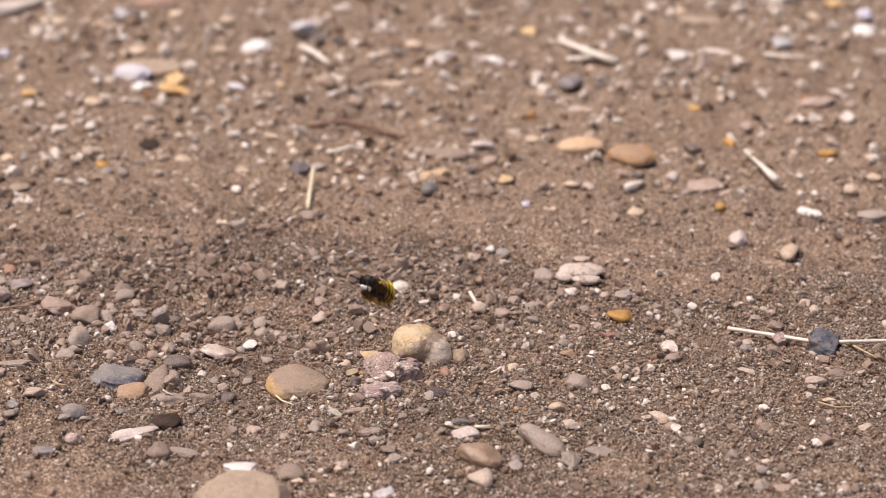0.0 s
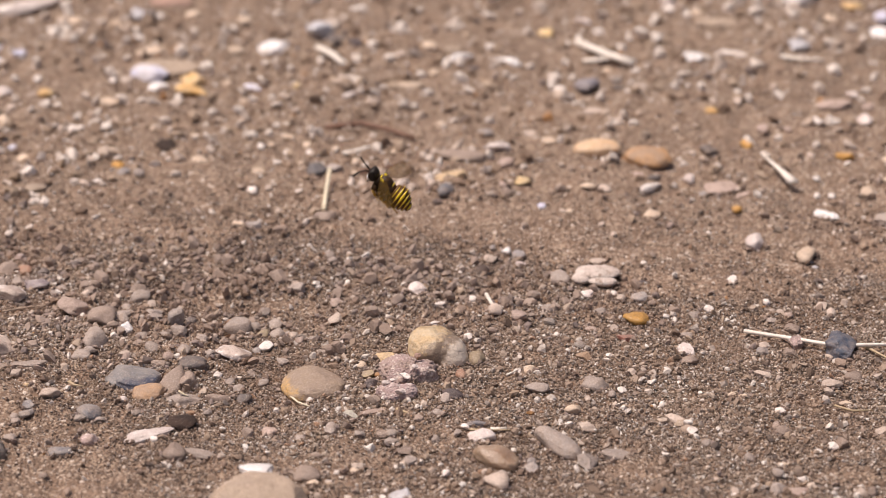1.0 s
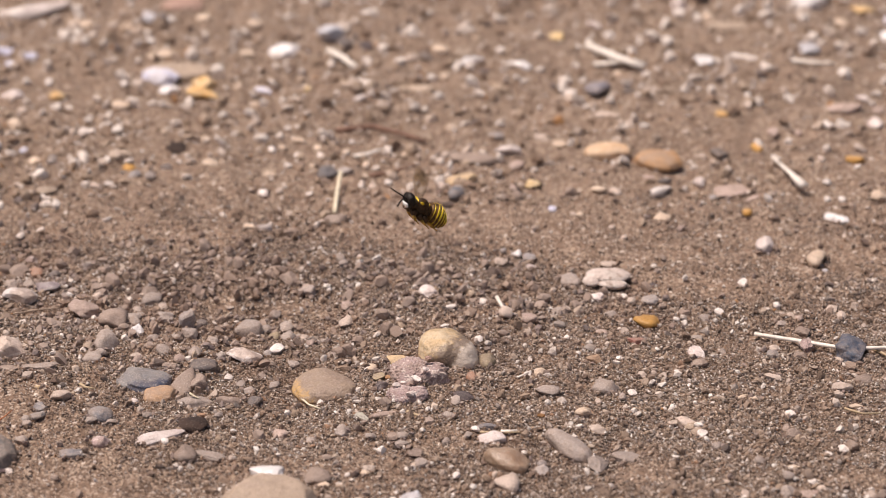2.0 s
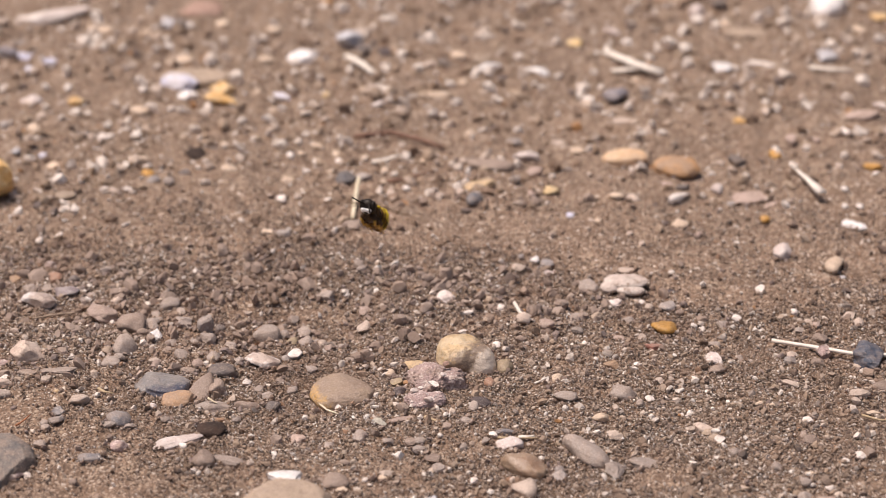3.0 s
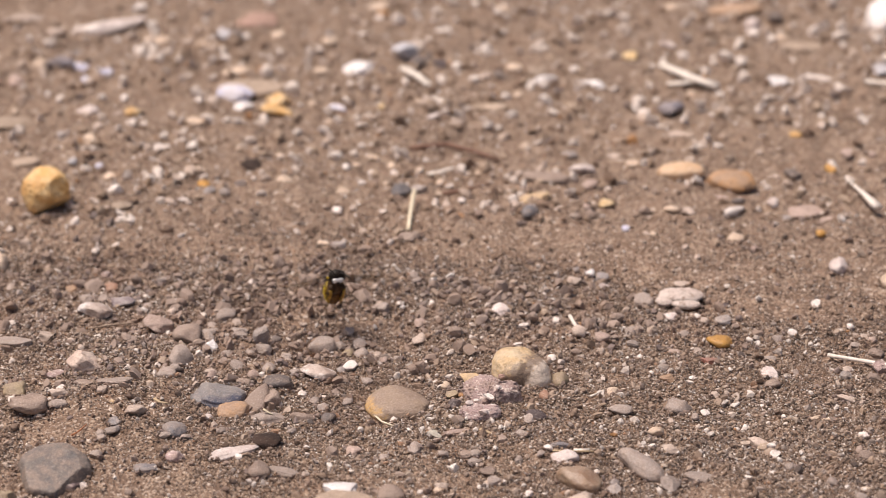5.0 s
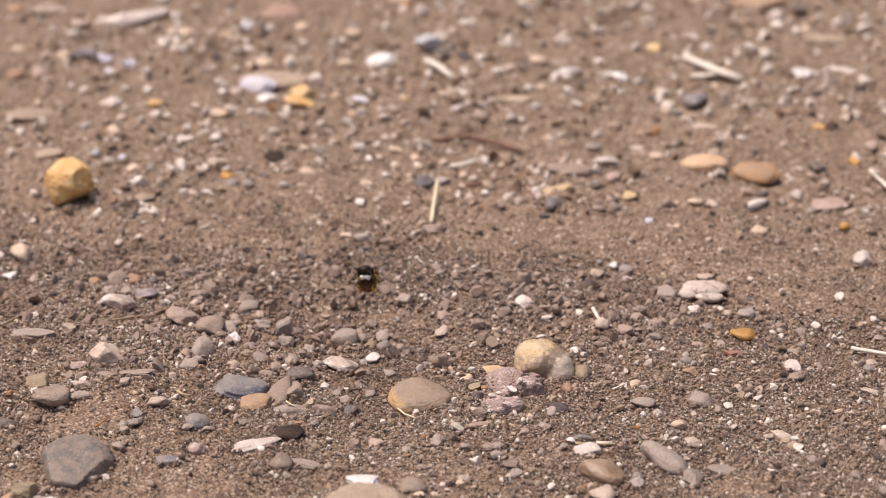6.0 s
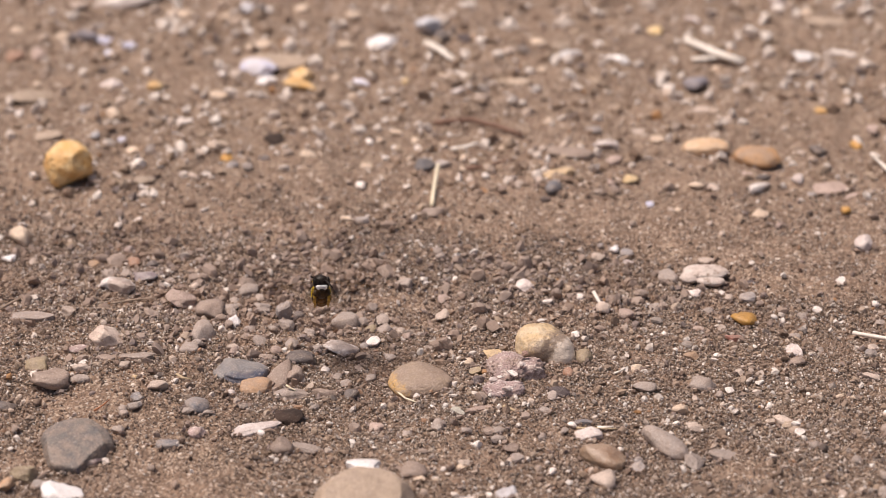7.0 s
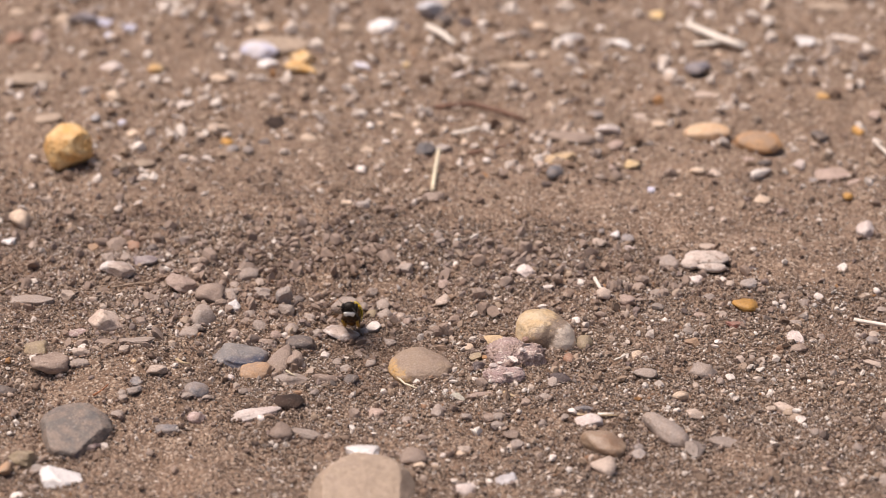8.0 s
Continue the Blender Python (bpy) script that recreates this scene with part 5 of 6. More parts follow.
stem("bleached_stick", [(-24.5, 645.3, 0.4), (-21.6, 646.4, 0.5), (-18.6, 649.4, 0.3)], 1.41, M_BONE, "small bleached white stick on soil", "stick", 0.7, 0.7)
stem("seed_husk", [(75.4, 627.0, 0.4), (72.8, 633.1, 0.9), (69.8, 644.9, 0.3)], 2.42, M_BONE, "white pointed dry seed husk", "seed husk", 0.15, 0.6)
stem("stalk", [(79.6, 703.1, 0.3), (84.6, 701.2, 0.4), (89.8, 701.3, 0.2)], 1.64, M_BONE, "pale flattened stalk on soil", "stalk", 0.6, 0.6)
stem("root", [(73.3, 524.7, 0.3), (76.4, 521.9, 0.8), (80.3, 523.2, 0.2)], 0.54, M_STALK, "thin curved tan root on grit", "root", 0.5, 1)
stem("grass_blade", [(-31.5, 532.2, 0.7), (-30.6, 529.7, 0.4), (-29.2, 527.5, 0.3), (-26.8, 525.7, 0.2)], 0.55, M_STRAW, "thin curved pale grass blade under a tan pebble", "grass blade", 0.6, 0.8)
stem("stalk", [(3.7, 514.2, 0.3), (8.7, 513.4, 0.5), (11.4, 513.7, 0.2)], 0.53, M_STALK, "thin pale stalk on the grit", "stalk", 0.6, 0.8)
stem("stalk", [(7.6, 513.7, 0.4), (10.6, 514.0, 0.3)], 0.95, M_BONE, "short pale husk on the grit", "husk", 0.5, 0.5)
stem("stalk", [(-10.1, 521.8, 0.2), (-8.4, 520.1, 0.5), (-6.9, 520.1, 0.2)], 0.86, M_STALK, "short yellow chaff flake", "chaff", 0.6, 0.5)
stem("root", [(-90.4, 562.1, 0.3), (-86.1, 564.0, 0.6), (-82.4, 566.0, 0.3)], 0.46, M_ROOT, "fine pale root thread on soil", "root", 0.6, 1)
stem("root", [(-112.5, 560.0, 0.3), (-110.5, 562.1, 0.6), (-109.1, 564.2, 0.3)], 0.57, M_ROOT, "fine pale root thread on soil", "root", 0.6, 1)
stem("root", [(-87.8, 563.8, 0.4), (-84.8, 564.7, 0.5), (-81.5, 566.0, 0.3)], 0.46, M_ROOT, "fine pale root thread on soil", "root", 0.6, 1)
stem("chip", [(-73.5, 532.0, 0.3), (-72.3, 530.5, 0.5), (-70.5, 530.6, 0.2)], 0.76, M_STALK, "small orange-tan wood chip", "wood chip", 0.5, 0.6)
stem("chip", [(46.0, 494.2, 0.3), (47.8, 494.6, 0.6), (49.8, 496.3, 0.2)], 0.62, M_ROOT, "small brown wood splinter", "wood splinter", 0.7, 0.7)
stem("thread", [(-87.4, 516.1, 0.3), (-86.0, 516.8, 0.8), (-85.0, 520.0, 0.4)], 0.43, M_RUST, "thin rust-red plant thread", "plant thread", 0.5, 1)
stem("chip", [(-52.1, 528.8, 1.6), (-51.2, 528.4, 1.2), (-50.1, 528.1, 0.8)], 0.54, M_STRAW, "pale straw chip on a brown stone", "straw chip", 0.6, 0.6)
stem("root", [(52.8, 508.3, 0.2), (54.6, 510.6, 0.5), (56.9, 512.8, 0.3)], 0.32, M_ROOT, "fine root thread on grit", "root", 0.6, 1)
stem("root", [(10.9, 534.8, 0.3), (12.2, 535.8, 0.5), (13.6, 538.5, 0.3)], 0.44, M_BONE, "short white root bit", "root", 0.6, 1)
stem("stalk", [(8.7, 495.7, 0.4), (10.3, 495.5, 0.6), (11.6, 496.9, 0.4)], 0.62, M_ROOT, "short pale stalk beside a white stone", "stalk", 0.6, 1)


# ---- grit, crumbs and gravel too small to count ----
OCTA = (np.array([(1, 0, 0), (0, 1, 0), (-1, 0, 0), (0, -1, 0), (0, 0, 1), (0, 0, -1)], float),
        np.array([(0, 1, 4), (1, 2, 4), (2, 3, 4), (3, 0, 4), (1, 0, 5), (2, 1, 5), (3, 2, 5), (0, 3, 5)]))


def grains(name, count, x_range, y_range, size, material, label, seed, level=0, weight=None, rise=0.15, squash=(0.5, 0.95), spare=0.72, at=None, single=""):
    rng = np.random.RandomState(seed)
    base, faces = OCTA if level == 0 else BALLS[level]
    x = rng.uniform(*x_range, count * 3)
    y = rng.uniform(*y_range, count * 3)
    if at is not None:
        x, y = at
    keep = np.ones(len(x), bool)
    if weight is not None:
        keep &= rng.rand(len(x)) < weight(x, y)
    order = np.argsort(x)
    xs = x[order]
    for sx, sy, a, b, turn in FOOTPRINTS:
        far = max(a, b)
        near = order[np.searchsorted(xs, sx - far):np.searchsorted(xs, sx + far)]
        dx, dy = x[near] - sx, y[near] - sy
        u, v = dx * math.cos(turn) + dy * math.sin(turn), -dx * math.sin(turn) + dy * math.cos(turn)
        keep[near[(u / a) ** 2 + (v / b) ** 2 <= spare]] = False
    x, y = x[keep][:count], y[keep][:count]
    n = len(x)
    s = size[0] * (size[1] / size[0]) ** (rng.rand(n) ** 2.2)
    v = base[None] * (1 + rng.uniform(-0.42, 0.34, (n, len(base), 1)) * (1.0 if level < 2 else 0.4))
    for _ in range(7 if level >= 2 else 0):   # broken faces
        cut = rng.randn(n, 1, 3)
        cut /= np.linalg.norm(cut, axis=2, keepdims=True)
        v = v - np.maximum((v * cut).sum(2, keepdims=True) - rng.uniform(0.35, 0.75, (n, 1, 1)), 0) * cut * 0.92
    v = v * np.stack([np.ones(n), rng.uniform(0.45, 1.0, n), rng.uniform(*squash, n)], 1)[:, None, :]
    q = rng.randn(n, 4) * (1, 0.35, 0.35, 1)
    q /= np.linalg.norm(q, axis=1)[:, None]
    w, a, b, c = q.T
    rot = np.stack([1 - 2 * (b * b + c * c), 2 * (a * b - c * w), 2 * (a * c + b * w),
                    2 * (a * b + c * w), 1 - 2 * (a * a + c * c), 2 * (b * c - a * w),
                    2 * (a * c - b * w), 2 * (b * c + a * w), 1 - 2 * (a * a + b * b)], 1).reshape(n, 3, 3)
    v = np.einsum("nij,nkj->nki", rot, v) * (s / 2)[:, None, None]
    z = height(x, y) + fine_relief(x, y) + s * rise
    v += np.stack([x, y, z], 1)[:, None, :]
    if single:   # the 280 largest are pieces of their own on the ground
        rank = np.argsort(-s)
        for i in rank[:280]:
            foot = np.array((x[i], y[i], z[i]))
            me = mesh_of(single, v[i] - foot, faces, 3)
            me.polygons.foreach_set("use_smooth", np.zeros(len(me.polygons), dtype=bool))
            me.materials.append(material)
            piece = new(single, me)
            piece.location, piece.parent = foot, GROUND
        v, n = v[rank[280:]], max(0, n - 280)
    f = faces[None] + (np.arange(n) * len(base))[:, None, None]
    me = mesh_of(name, v.reshape(-1, 3), f.reshape(-1, 3), 3)
    me.polygons.foreach_set("use_smooth", np.zeros(len(me.polygons), dtype=bool))
    me.materials.append(material)
    return tagged(new(name, me), label, name.replace("_", " "), kind="stuff")


# centre and reach of each bare patch, in metres
BARE = ((-0.070, 0.489, 0.012, 0.009), (-0.099, 0.497, 0.005, 0.007), (-0.043, 0.481, 0.006, 0.005), (-0.049, 0.574, 0.005, 0.005), (0.004, 0.609, 0.036, 0.013), (0.032, 0.595, 0.023, 0.008), (-0.034, 0.573, 0.009, 0.004), (-0.073, 0.498, 0.009, 0.007), (0.034, 0.500, 0.008, 0.005), (0.074, 0.498, 0.009, 0.004), (-0.067, 0.491, 0.020, 0.013), (-0.090, 0.521, 0.010, 0.008), (0.050, 0.580, 0.026, 0.010), (0.074, 0.595, 0.020, 0.012), (-0.107, 0.575, 0.012, 0.007))


def sandy(x, y):
    """Pale sharp sand strewn beside the hollow."""
    return np.clip(np.exp(-(((x + 0.10) / 0.022) ** 2 + ((y - 0.574) / 0.016) ** 2)) + 0.9 * np.exp(-(((x + 0.115) / 0.03) ** 2 + ((y - 0.55) / 0.012) ** 2)), 0.0, 1)


def crumbly(x, y):
    """Loose crumbs lie in a band where the soil was dug."""
    left = np.exp(-(((x + 0.085) / 0.05) ** 2 + ((y - 0.572) / 0.022) ** 2)) + 0.8 * np.exp(-(((x + 0.02) / 0.05) ** 2 + ((y - 0.575) / 0.018) ** 2))
    return np.clip(left * (0.3 + 1.1 * value_noise(x, y, 0.009, 24)), 0.03, 1) * (1 - 0.8 * bare(x, y))


def bare(x, y):
    """Patches of fine dust with hardly any grit."""
    b = np.zeros_like(x)
    for cx, cy, rx, ry in BARE:
        b = np.maximum(b, np.exp(-((((x - cx) / rx) ** 2 + ((y - cy) / ry) ** 2) ** 1.5)))
    return b


def gritty(x, y):
    lie = 0.6 * value_noise(x, y, 0.017, 21) + 0.4 * value_noise(x, y, 0.006, 27)
    even = np.clip((x + 0.012) / 0.03, 0, 1) * np.clip((0.575 - y) / 0.02, 0, 1)
    w = np.clip(3.2 * (lie - 0.24 + 0.22 * even), 0.25 + 0.5 * even, 1) * np.clip(1 - (y - 0.595) / 0.04, 0.25, 1)
    return w * (1 - 0.94 * bare(x, y))


def stony(x, y):
    return np.clip(0.25 + 1.4 * (value_noise(x, y, 0.03, 22) - 0.35), 0.08, 1) * np.clip((y - 0.59) / 0.05, 0.12, 1) * (1 - 0.85 * bare(x, y))


def drift(seed, pitch, most):
    """Places close round the stones, where grit gathers."""
    rng = np.random.RandomState(seed)
    xs, ys = [], []
    for sx, sy, a, b, turn in FOOTPRINTS:
        if a < 0.001 or sy > 0.63:
            continue
        n = int(2 * math.pi * max(a, b) / pitch)
        q, reach = rng.rand(n) * 2 * math.pi, 0.9 + 0.25 * np.abs(rng.randn(n))
        heap = 0.5 + 0.5 * np.sin(q + rng.rand() * 6.3) > rng.rand(n) * 0.8
        u, v = a * reach * np.cos(q), b * reach * np.sin(q)
        xs.append((sx + u * math.cos(turn) - v * math.sin(turn))[heap])
        ys.append((sy + u * math.sin(turn) + v * math.cos(turn))[heap])
    x, y = np.concatenate(xs), np.concatenate(ys)
    pick = rng.permutation(len(x))[:most]
    return x[pick], y[pick]


grains("drifted_grit", 9000, (0, 1), (0, 1), (0.0004, 0.0011), M_GRIT, "fine grit gathered against the stones", 31, rise=0.45, at=drift(33, 0.00035, 9000), spare=0.66)
grains("drifted_crumbs", 5000, (0, 1), (0, 1), (0.0006, 0.0015), M_CLOD, "brown soil crumbs gathered against the stones", 32, level=1, rise=0.35, at=drift(34, 0.0007, 5000), spare=0.70)
grains("fine_sand", 120000, (-0.125, 0.10), (0.468, 0.60), (0.00028, 0.00066), M_SAND, "fine sharp sand of pale and dark grains", 23, weight=gritty, rise=0.5)
grains("grit", 105000, (-0.135, 0.105), (0.468, 0.625), (0.0003, 0.00085), M_GRIT, "fine grit of mixed brown, grey and pale grains", 11, weight=gritty, rise=0.32)
grains("coarse_grit", 8000, (-0.14, 0.11), (0.468, 0.65), (0.0006, 0.0016), M_GRIT, "coarse mixed grit between the pebbles", 13, level=1, weight=gritty, rise=0.26)
grains("soil_crumbs", 7500, (-0.15, 0.12), (0.468, 0.65), (0.0007, 0.0020), M_CLOD, "loose brown soil crumbs round the dug hollow", 12, level=1, weight=crumbly, rise=0.24)
grains("stone_chips", 2400, (-0.14, 0.11), (0.468, 0.62), (0.0007, 0.0022), M_FAR, "pale angular stone chips lying among grit", 17, level=1, weight=gritty, rise=0.25)
grains("pale_sand", 11000, (-0.145, -0.06), (0.53, 0.60), (0.0003, 0.0009), M_FAR, "pale sharp sand strewn over brown soil", 19, weight=sandy, rise=0.4)
grains("gravel", 900, (-0.14, 0.11), (0.468, 0.60), (0.0012, 0.0030), M_GRIT, "small mixed gravel half sunk in soil", 16, level=2, weight=gritty, rise=0.14)
grains("soil_clods", 2600, (-0.15, 0.12), (0.468, 0.64), (0.0014, 0.0042), M_CLOD, "larger rough brown clods of soil", 15, level=2, weight=crumbly, rise=0.2, spare=1.5, single="clod")
grains("far_sand", 9000, (-0.17, 0.14), (0.60, 0.80), (0.0005, 0.0013), M_FAR, "coarse sand strewn over the farther soil", 24, weight=stony, rise=0.3)
grains("far_chips", 620, (-0.18, 0.15), (0.62, 0.93), (0.0020, 0.0052), M_FAR, "pale broken stone chips scattered on dry soil", 18, level=2, weight=stony, rise=0.2, spare=1.2, single="stone_chip")
grains("far_gravel", 9000, (-0.19, 0.16), (0.60, 0.92), (0.0009, 0.0038), M_FAR, "scattered pale gravel on dry soil", 14, level=1, weight=stony)


# ---- the digger wasp ----
def shell_material(name, base, second, rough, spec=0.5):
    return plain_material(name, base, second, rough, 1800, spec, 0.00005)


M_BLACK = shell_material("black_shell", (0.014, 0.010, 0.008), (0.02, 0.014, 0.010), 0.45, 0.2)
M_BROWN = shell_material("dark_brown_shell", (0.035, 0.018, 0.008), (0.075, 0.038, 0.012), 0.5, 0.25)
M_YELLOW = shell_material("yellow_shell", (0.88, 0.68, 0.03), (0.76, 0.54, 0.03), 0.35)
M_TAIL = shell_material("dark_tail_shell", (0.085, 0.038, 0.008), (0.19, 0.088, 0.014), 0.4, 0.35)
M_LEG = shell_material("amber_leg", (0.55, 0.33, 0.04), (0.30, 0.16, 0.025), 0.45)
M_FACE = shell_material("white_face", (0.92, 0.92, 0.90), (0.88, 0.88, 0.85), 0.4)


def wing_material(name, one, two, alpha):
    m, nt, bsdf = nodes_of(name)
    tc = nt.nodes.new("ShaderNodeTexCoord").outputs["Object"]
    nt.links.new(blend(nt, ramp(nt, noise_at(nt, tc, 700, 3), 0.4, 0.6), one, two), bsdf.inputs["Base Color"])
    bsdf.inputs["Roughness"].default_value = 0.5
    bsdf.inputs["Specular IOR Level"].default_value = 0.15
    bsdf.inputs["Alpha"].default_value = alpha
    return m


M_WING = wing_material("clear_wing", (0.20, 0.115, 0.025), (0.12, 0.066, 0.015), 0.27)
MM = 0.00089


def blob(centre, radii, level=3, squeeze=None):
    bm = bmesh.new()
    bmesh.ops.create_icosphere(bm, subdivisions=level, radius=1.0)
    for v in bm.verts:
        if squeeze:
            v.co = squeeze(v.co)
        v.co = Vector(c + r * k for c, r, k in zip(centre, radii, v.co)) * MM
    return bm


def sag(y):
    """The tail hangs lower the farther it is from the waist."""
    return -0.45 - 0.045 * max(0.0, -y - 5.4) ** 1.7


def turned(profile, sides=28, wide=0.80, first=0.0, last=1.0):
    """A ring body round the tail's axis from rows of place along it and radius."""
    bm = bmesh.new()
    rings = []
    for y, r in profile:
        rings.append([bm.verts.new(Vector((wide * r * math.cos(a), y, sag(y) + r * math.sin(a))) * MM) for a in (2 * math.pi * s / sides for s in range(sides))])
    for a, b in zip(rings, rings[1:]):
        for s in range(sides):
            if first <= s / sides <= last:
                bm.faces.new((a[s], a[(s + 1) % sides], b[(s + 1) % sides], b[s]))
    if last == 1.0:
        bm.faces.new(rings[0][::-1])
        bm.faces.new(rings[-1])
    bmesh.ops.recalc_face_normals(bm, faces=bm.faces)
    return bm


def tail_band(y, r, side, full, wide=0.80):
    """Half of a yellow band on one side of a tail ring, narrow along the back and broad on the flank."""
    bm = bmesh.new()
    rows = []
    for k in range(15):
        f = k / 14
        a = math.pi / 2 + side * radians(7 + 128 * f)
        half = (0.04 + 0.30 * math.sin(math.pi * min(1.0, 1.25 * f)) ** 1.5) * full
        rows.append([bm.verts.new(Vector((wide * q * r * math.cos(a), y - 0.56 + m * half, sag(y - 0.56) + q * r * math.sin(a))) * MM)
                     for m, q in ((1, 0.94), (0.8, 1.035), (0, 1.045), (-0.8, 1.02), (-1, 0.9))])
    for a, b in zip(rows, rows[1:]):
        for j in range(4):
            bm.faces.new((a[j], a[j + 1], b[j + 1], b[j]))
    bmesh.ops.recalc_face_normals(bm, faces=bm.faces)
    return bm


def wing_mesh(length, width, side):
    """A thin wing out to one side, rounded at its tip, with a thicker front edge."""
    bm = bmesh.new()
    n, top, low = 18, [], []
    for k in range(n + 1):
        u = k / n
        x = side * length * u
        w = width * (0.22 + 0.78 * math.sin(math.pi * min(1.0, u * 0.62 + 0.08))) * math.sqrt(max(0.0, 1 - max(0.0, (u - 0.75) / 0.26) ** 2))
        row = [(x, 0.25 * w - w * j / 4, 0.06 * math.sin(9 * u + 2 * j)) for j in range(5)]
        top.append([bm.verts.new(Vector((a, b, c + 0.012)) * MM) for a, b, c in row])
        low.append([bm.verts.new(Vector((a, b, c - 0.012)) * MM) for a, b, c in row])
    for k in range(n):
        for j in range(4):
            bm.faces.new((top[k][j], top[k + 1][j], top[k + 1][j + 1], top[k][j + 1]))
            bm.faces.new((low[k][j + 1], low[k + 1][j + 1], low[k + 1][j], low[k][j]))
        for j, flip in ((0, False), (4, True)):
            q = (top[k][j], low[k][j], low[k + 1][j], top[k + 1][j])
            bm.faces.new(q[::-1] if flip else q)
    bmesh.ops.recalc_face_normals(bm, faces=bm.faces)
    return bm


def mmtube(points, thick, taper=0.7):
    return tube([Vector(p) * MM for p in points], thick * MM / 2, taper, sides=8)


def build_wasp():
    wasp = tagged(new("digger_wasp"), "black and yellow digger wasp with white face hovering over soil", "wasp")
    head = part("head", blob((0, 0, 0), (1.75, 1.25, 1.7), 4, lambda c: Vector((c.x * (1 - 0.12 * max(0, -c.z)), c.y, c.z))), M_BLACK, wasp)
    head.matrix_basis = pose(0, 0, 0, -24)
    for s in (-1, 1):
        part("eye", blob((s * 1.38, 0.2, 0.22), (0.52, 0.85, 1.2)), M_BLACK, head, "glossy black compound eye")
        part("face_mark", blob((s * 0.70, 0.80, -1.02), (0.44, 0.34, 0.40)), M_FACE, head, "small white face lobe")
        part("mandible", mmtube([(s * 0.9, 0.7, -1.25), (s * 0.75, 1.0, -1.6), (s * 0.2, 1.1, -1.75)], 0.4), M_BROWN, head)
        part("antenna", mmtube([(s * 0.35, 0.9, 0.35), (s * 0.75, 1.6, 0.85), (s * 1.45, 2.9, 0.95 + 0.5 * s), (s * 2.3, 4.0, 0.8 + 1.3 * s)], 0.34, 1.0), M_BLACK, head, "black beaded antenna")
    part("face_mark", blob((0, 0.95, -0.66), (1.32, 0.42, 0.52)), M_FACE, head, "bright white bar across the face")
    thorax = part("thorax", blob((0, -3.3, -0.35), (1.6, 2.0, 2.15), 4), M_BROWN, wasp, "dark brown finely pitted thorax")
    part("neck_plate", blob((0, -1.7, -0.35), (1.35, 0.95, 1.35)), M_BROWN, thorax, "dark brown plate behind the head")
    part("hind_plate", blob((0, -4.9, -0.55), (1.5, 1.35, 1.75)), M_BROWN, thorax, "dark brown plate before the waist")
    part("breast", blob((0, -3.0, -1.5), (1.4, 2.0, 1.3)), M_BROWN, thorax, "dark brown breast between the legs")
    part("collar", blob((0, -1.6, 0.75), (0.95, 0.24, 0.42)), M_YELLOW, thorax, "yellow collar stripe")
    part("back_stripe", blob((0, -4.7, 0.98), (0.85, 0.26, 0.38)), M_YELLOW, thorax, "yellow back stripe")
    for s in (-1, 1):
        part("shoulder_plate", blob((s * 1.6, -2.2, 0.85), (0.35, 0.5, 0.3)), M_YELLOW, thorax, "small yellow shoulder plate")
    part("waist", turned([(-4.9, 1.1), (-5.1, 0.95), (-5.4, 1.15), (-5.8, 1.3), (-6.0, 1.1)]), M_BLACK, wasp)
    y, radii = -5.6, (2.2, 2.6, 2.7, 2.45, 1.95, 1.15)
    for r, nxt, full in zip(radii, radii[1:] + (0.15,), (0.5, 0.95, 1.0, 0.65, 0.6, 0.5)):
        ring = part("tail_segment", turned([(y, 0.88 * r), (y - 0.2, 0.97 * r), (y - 0.55, r), (y - 0.85, max(0.5, 0.55 * r + 0.45 * nxt)), (y - 1.0, max(0.2, 0.9 * nxt))]), M_TAIL, wasp, "dark brown ring of the tail")
        for side in (-1, 1):
            part("yellow_band", tail_band(y, r, side, full), M_YELLOW, ring, "half of a yellow band, broken along the back")
        y -= 0.88
    for s in (-1, 1):
        for pts in ([(1.0, -1.9, -1.5), (1.6, -1.9, -2.4), (1.5, -3.1, -3.2), (1.5, -4.2, -3.6)],
                    [(1.2, -3.2, -1.9), (1.7, -4.0, -2.6), (1.5, -5.8, -3.1), (1.5, -7.2, -3.6)],
                    [(1.2, -4.3, -1.7), (1.6, -5.6, -2.5), (1.4, -7.6, -2.9), (1.4, -9.4, -3.3)]):
            pts = [(s * a, b, c) for a, b, c in pts]
            leg = part("leg", mmtube(pts[:2], 1.7, 0.7), M_BROWN, wasp, "dark thigh of a jointed leg")
            part("shin", mmtube(pts[1:3], 0.8, 0.8), M_LEG, leg, "amber shin")
            part("foot", mmtube(pts[2:], 0.34, 0.6), M_LEG, leg, "thin amber foot")
    wings = []
    for s in (-1, 1):
        for name, y0, length, width, back in (("forewing", -2.0, 11.0, 3.8, 14), ("hindwing", -3.0, 6.0, 2.8, 62)):
            w = part(name, wing_mesh(length, width, s), M_WING, wasp, "translucent beating wing")
            wings.append((w, s, y0, back))
    return wasp, wings


WASP, WINGS = build_wasp()
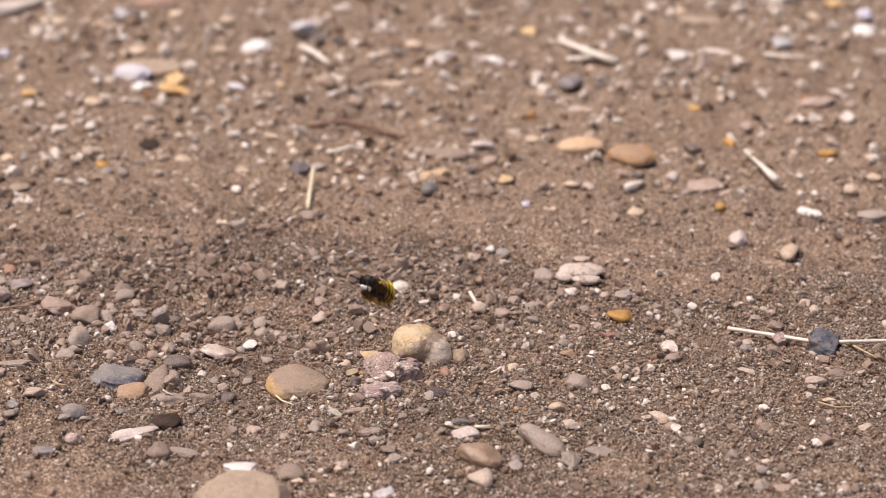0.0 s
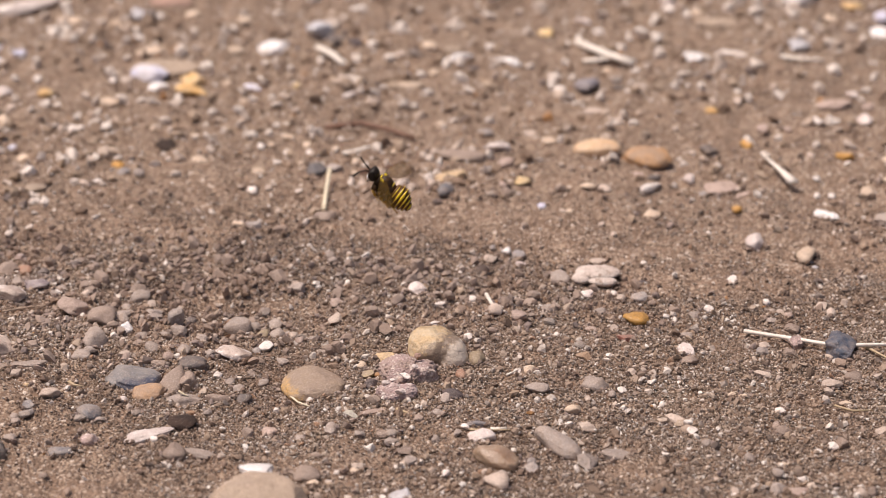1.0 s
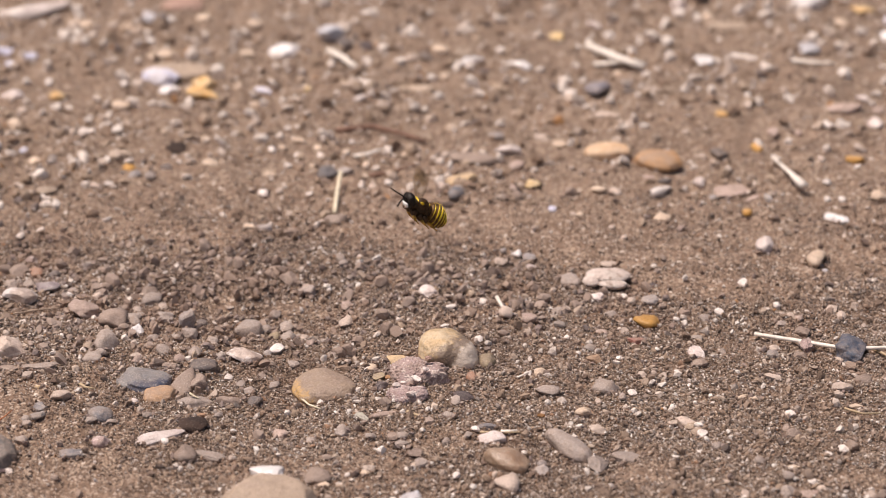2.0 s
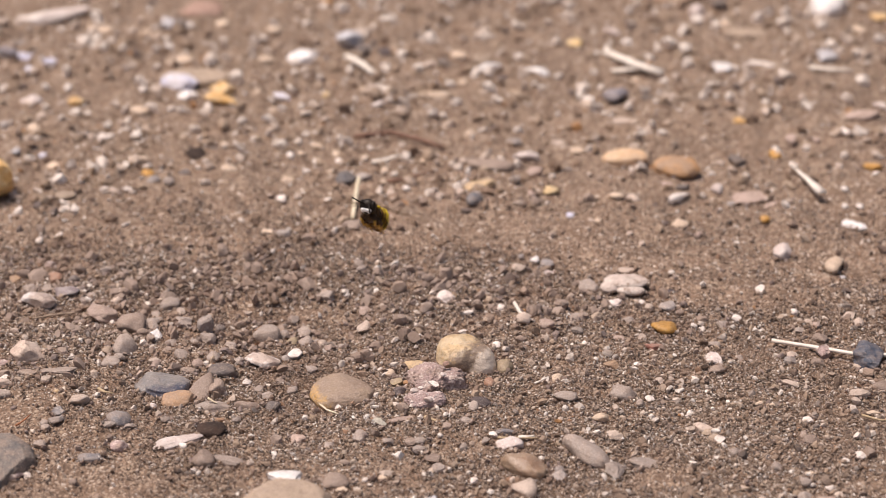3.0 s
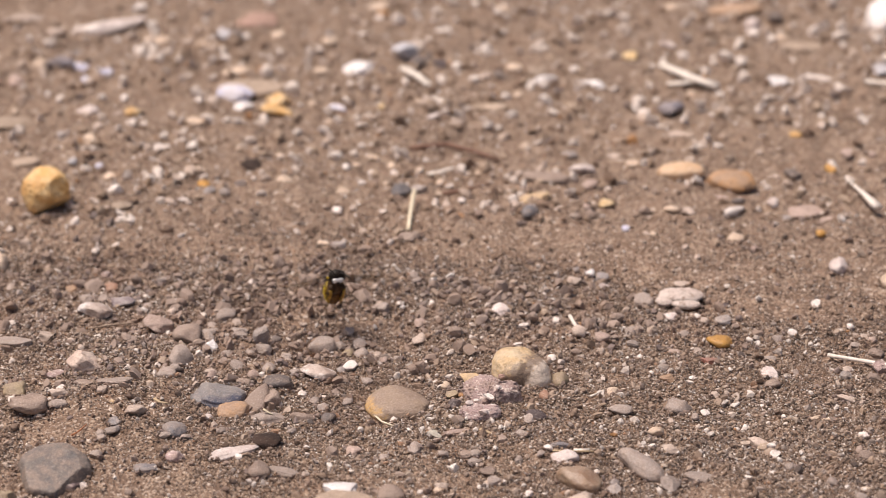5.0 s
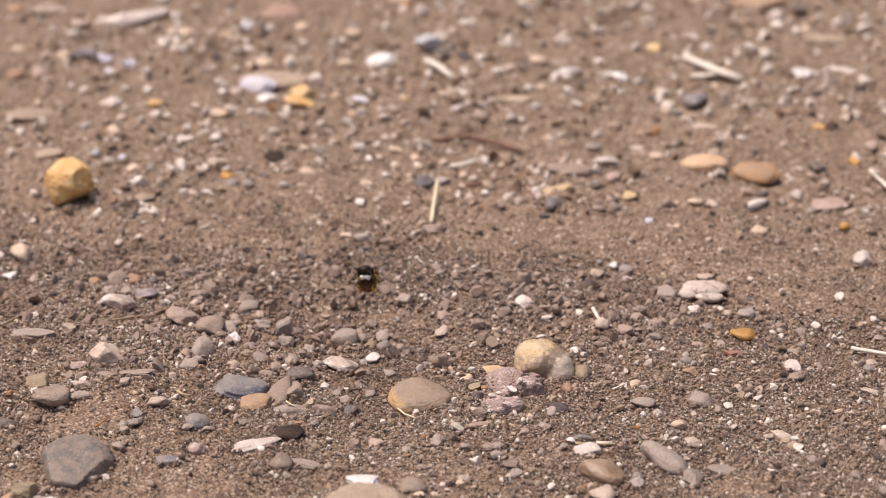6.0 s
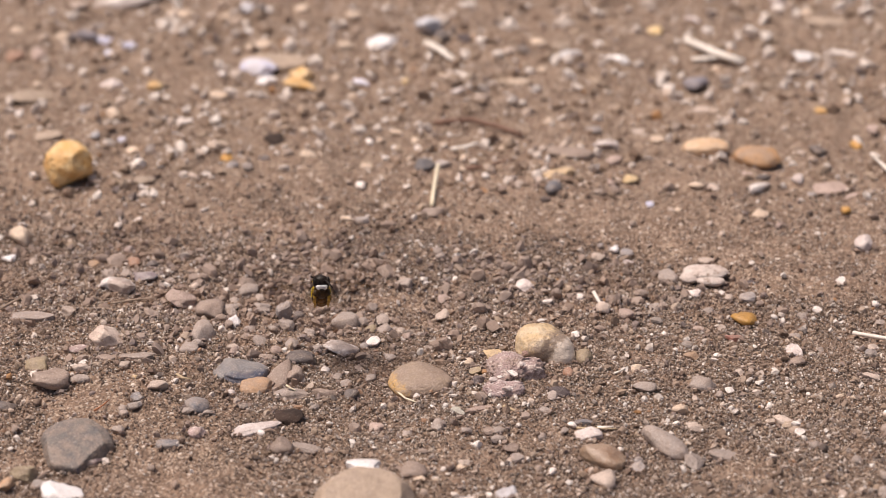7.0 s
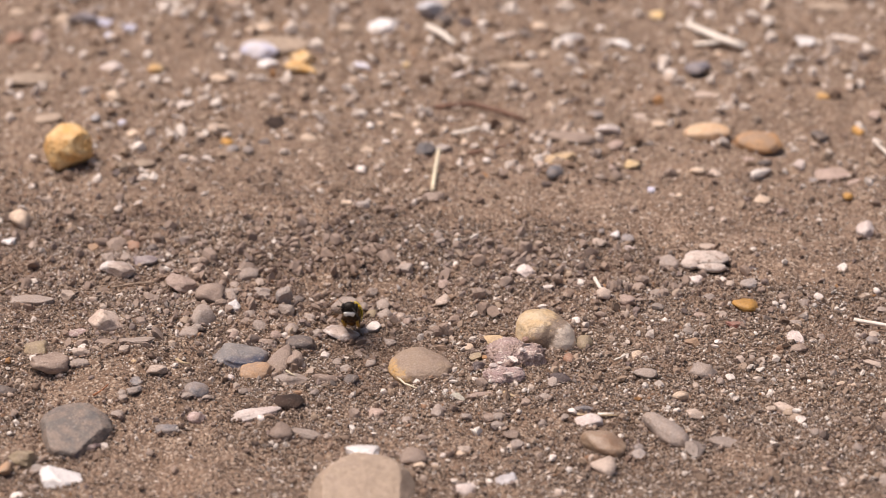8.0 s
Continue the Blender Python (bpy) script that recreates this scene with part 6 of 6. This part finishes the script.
# seconds, x, y, z in metres, degrees of nose up, of lean and of heading (90: to the left, 180: towards the camera)
FLIGHT = [
    (0.0, -0.01211, 0.51784, 0.02918, 34, 0, 150),
    (0.1, -0.01268, 0.51805, 0.02966, 34, 0, 148),
    (0.2, -0.01503, 0.53295, 0.02615, 32, 0, 100),
    (0.3, -0.01704, 0.54820, 0.02341, 35, 0, 85),
    (0.4, -0.01780, 0.54925, 0.02430, 36, 0, 80),
    (0.5, -0.01785, 0.54951, 0.02490, 36, 0, 78),
    (0.6, -0.01723, 0.54990, 0.02539, 36, 0, 76),
    (0.7, -0.01673, 0.55108, 0.02758, 36, 0, 76),
    (0.8, -0.01645, 0.55287, 0.03106, 36, 0, 76),
    (0.9, -0.01584, 0.55387, 0.03285, 36, 0, 76),
    (1.0, -0.01501, 0.55506, 0.03504, 36, 0, 78),
    (1.1, -0.01416, 0.55571, 0.03663, 36, 0, 78),
    (1.2, -0.01242, 0.55590, 0.03723, 36, 0, 78),
    (1.6, -0.01090, 0.55449, 0.03613, 38, 0, 95),
    (2.0, -0.01008, 0.55197, 0.03153, 34, 0, 115),
    (2.3, -0.01071, 0.55060, 0.02868, 36, 0, 138),
    (2.4, -0.01016, 0.55060, 0.02880, 36, 0, 138),
    (2.5, -0.01078, 0.55068, 0.02916, 36, 0, 138),
    (2.6, -0.01552, 0.55113, 0.03118, 36, 0, 142),
    (2.7, -0.01746, 0.55081, 0.03085, 34, 0, 148),
    (2.9, -0.01977, 0.55084, 0.03169, 38, 0, 155),
    (3.1, -0.02427, 0.55983, 0.02806, 40, 0, 158),
    (3.3, -0.02891, 0.55990, 0.02884, 40, 0, 158),
    (3.5, -0.03562, 0.56089, 0.03145, 32, 0, 156),
    (3.7, -0.04464, 0.56130, 0.03313, 32, 0, 150),
    (3.9, -0.05087, 0.57464, 0.02626, 36, 0, 176),
    (4.1, -0.05038, 0.57240, 0.02155, 37, 0, 178),
    (4.3, -0.04808, 0.56979, 0.01633, 35, 0, 182),
    (4.5, -0.04759, 0.56853, 0.01381, 36, 0, 182),
    (4.7, -0.04531, 0.56693, 0.01008, 48, 0, 198),
    (5.2, -0.03776, 0.56863, 0.01290, 44, 0, 192),
    (5.8, -0.03626, 0.55558, 0.01977, 34, 0, 182),
    (6.0, -0.03806, 0.55419, 0.01673, 34, 0, 180),
    (6.2, -0.04030, 0.55268, 0.01295, 34, 0, 180),
    (6.4, -0.04397, 0.53984, 0.01579, 38, 0, 202),
    (6.6, -0.04216, 0.54041, 0.01605, 38, 0, 192),
    (6.8, -0.04678, 0.54080, 0.01633, 38, 0, 204),
    (7.0, -0.04593, 0.54155, 0.01690, 40, 0, 186),
    (7.2, -0.04424, 0.54133, 0.01543, 38, 0, 206),
    (7.4, -0.04428, 0.54071, 0.01328, 34, 0, 212),
    (7.6, -0.04197, 0.54016, 0.01124, 34, 0, 208),
    (7.8, -0.04006, 0.54792, 0.00844, 34, 0, 188),
    (8.0, -0.04072, 0.54316, 0.00730, 30, 0, 178),
]


def motions():
    walk(WASP, [(t, pose(x, y, z, up, lean, turn)) for t, x, y, z, up, lean, turn in FLIGHT])
    for wing, side, along, back in WINGS:
        rows = []
        middle, swing = (12, 38) if wing.name.startswith("fore") else (-32, 18)
        for k in range(frame(8.0)):
            beat = middle + swing * math.sin(2.2 * k + 0.3)
            rows.append((k / FPS, pose(side * 1.4 * MM, along * MM, 1.0 * MM, 0, -side * beat, -side * back)))
        walk(wing, rows)


motions()
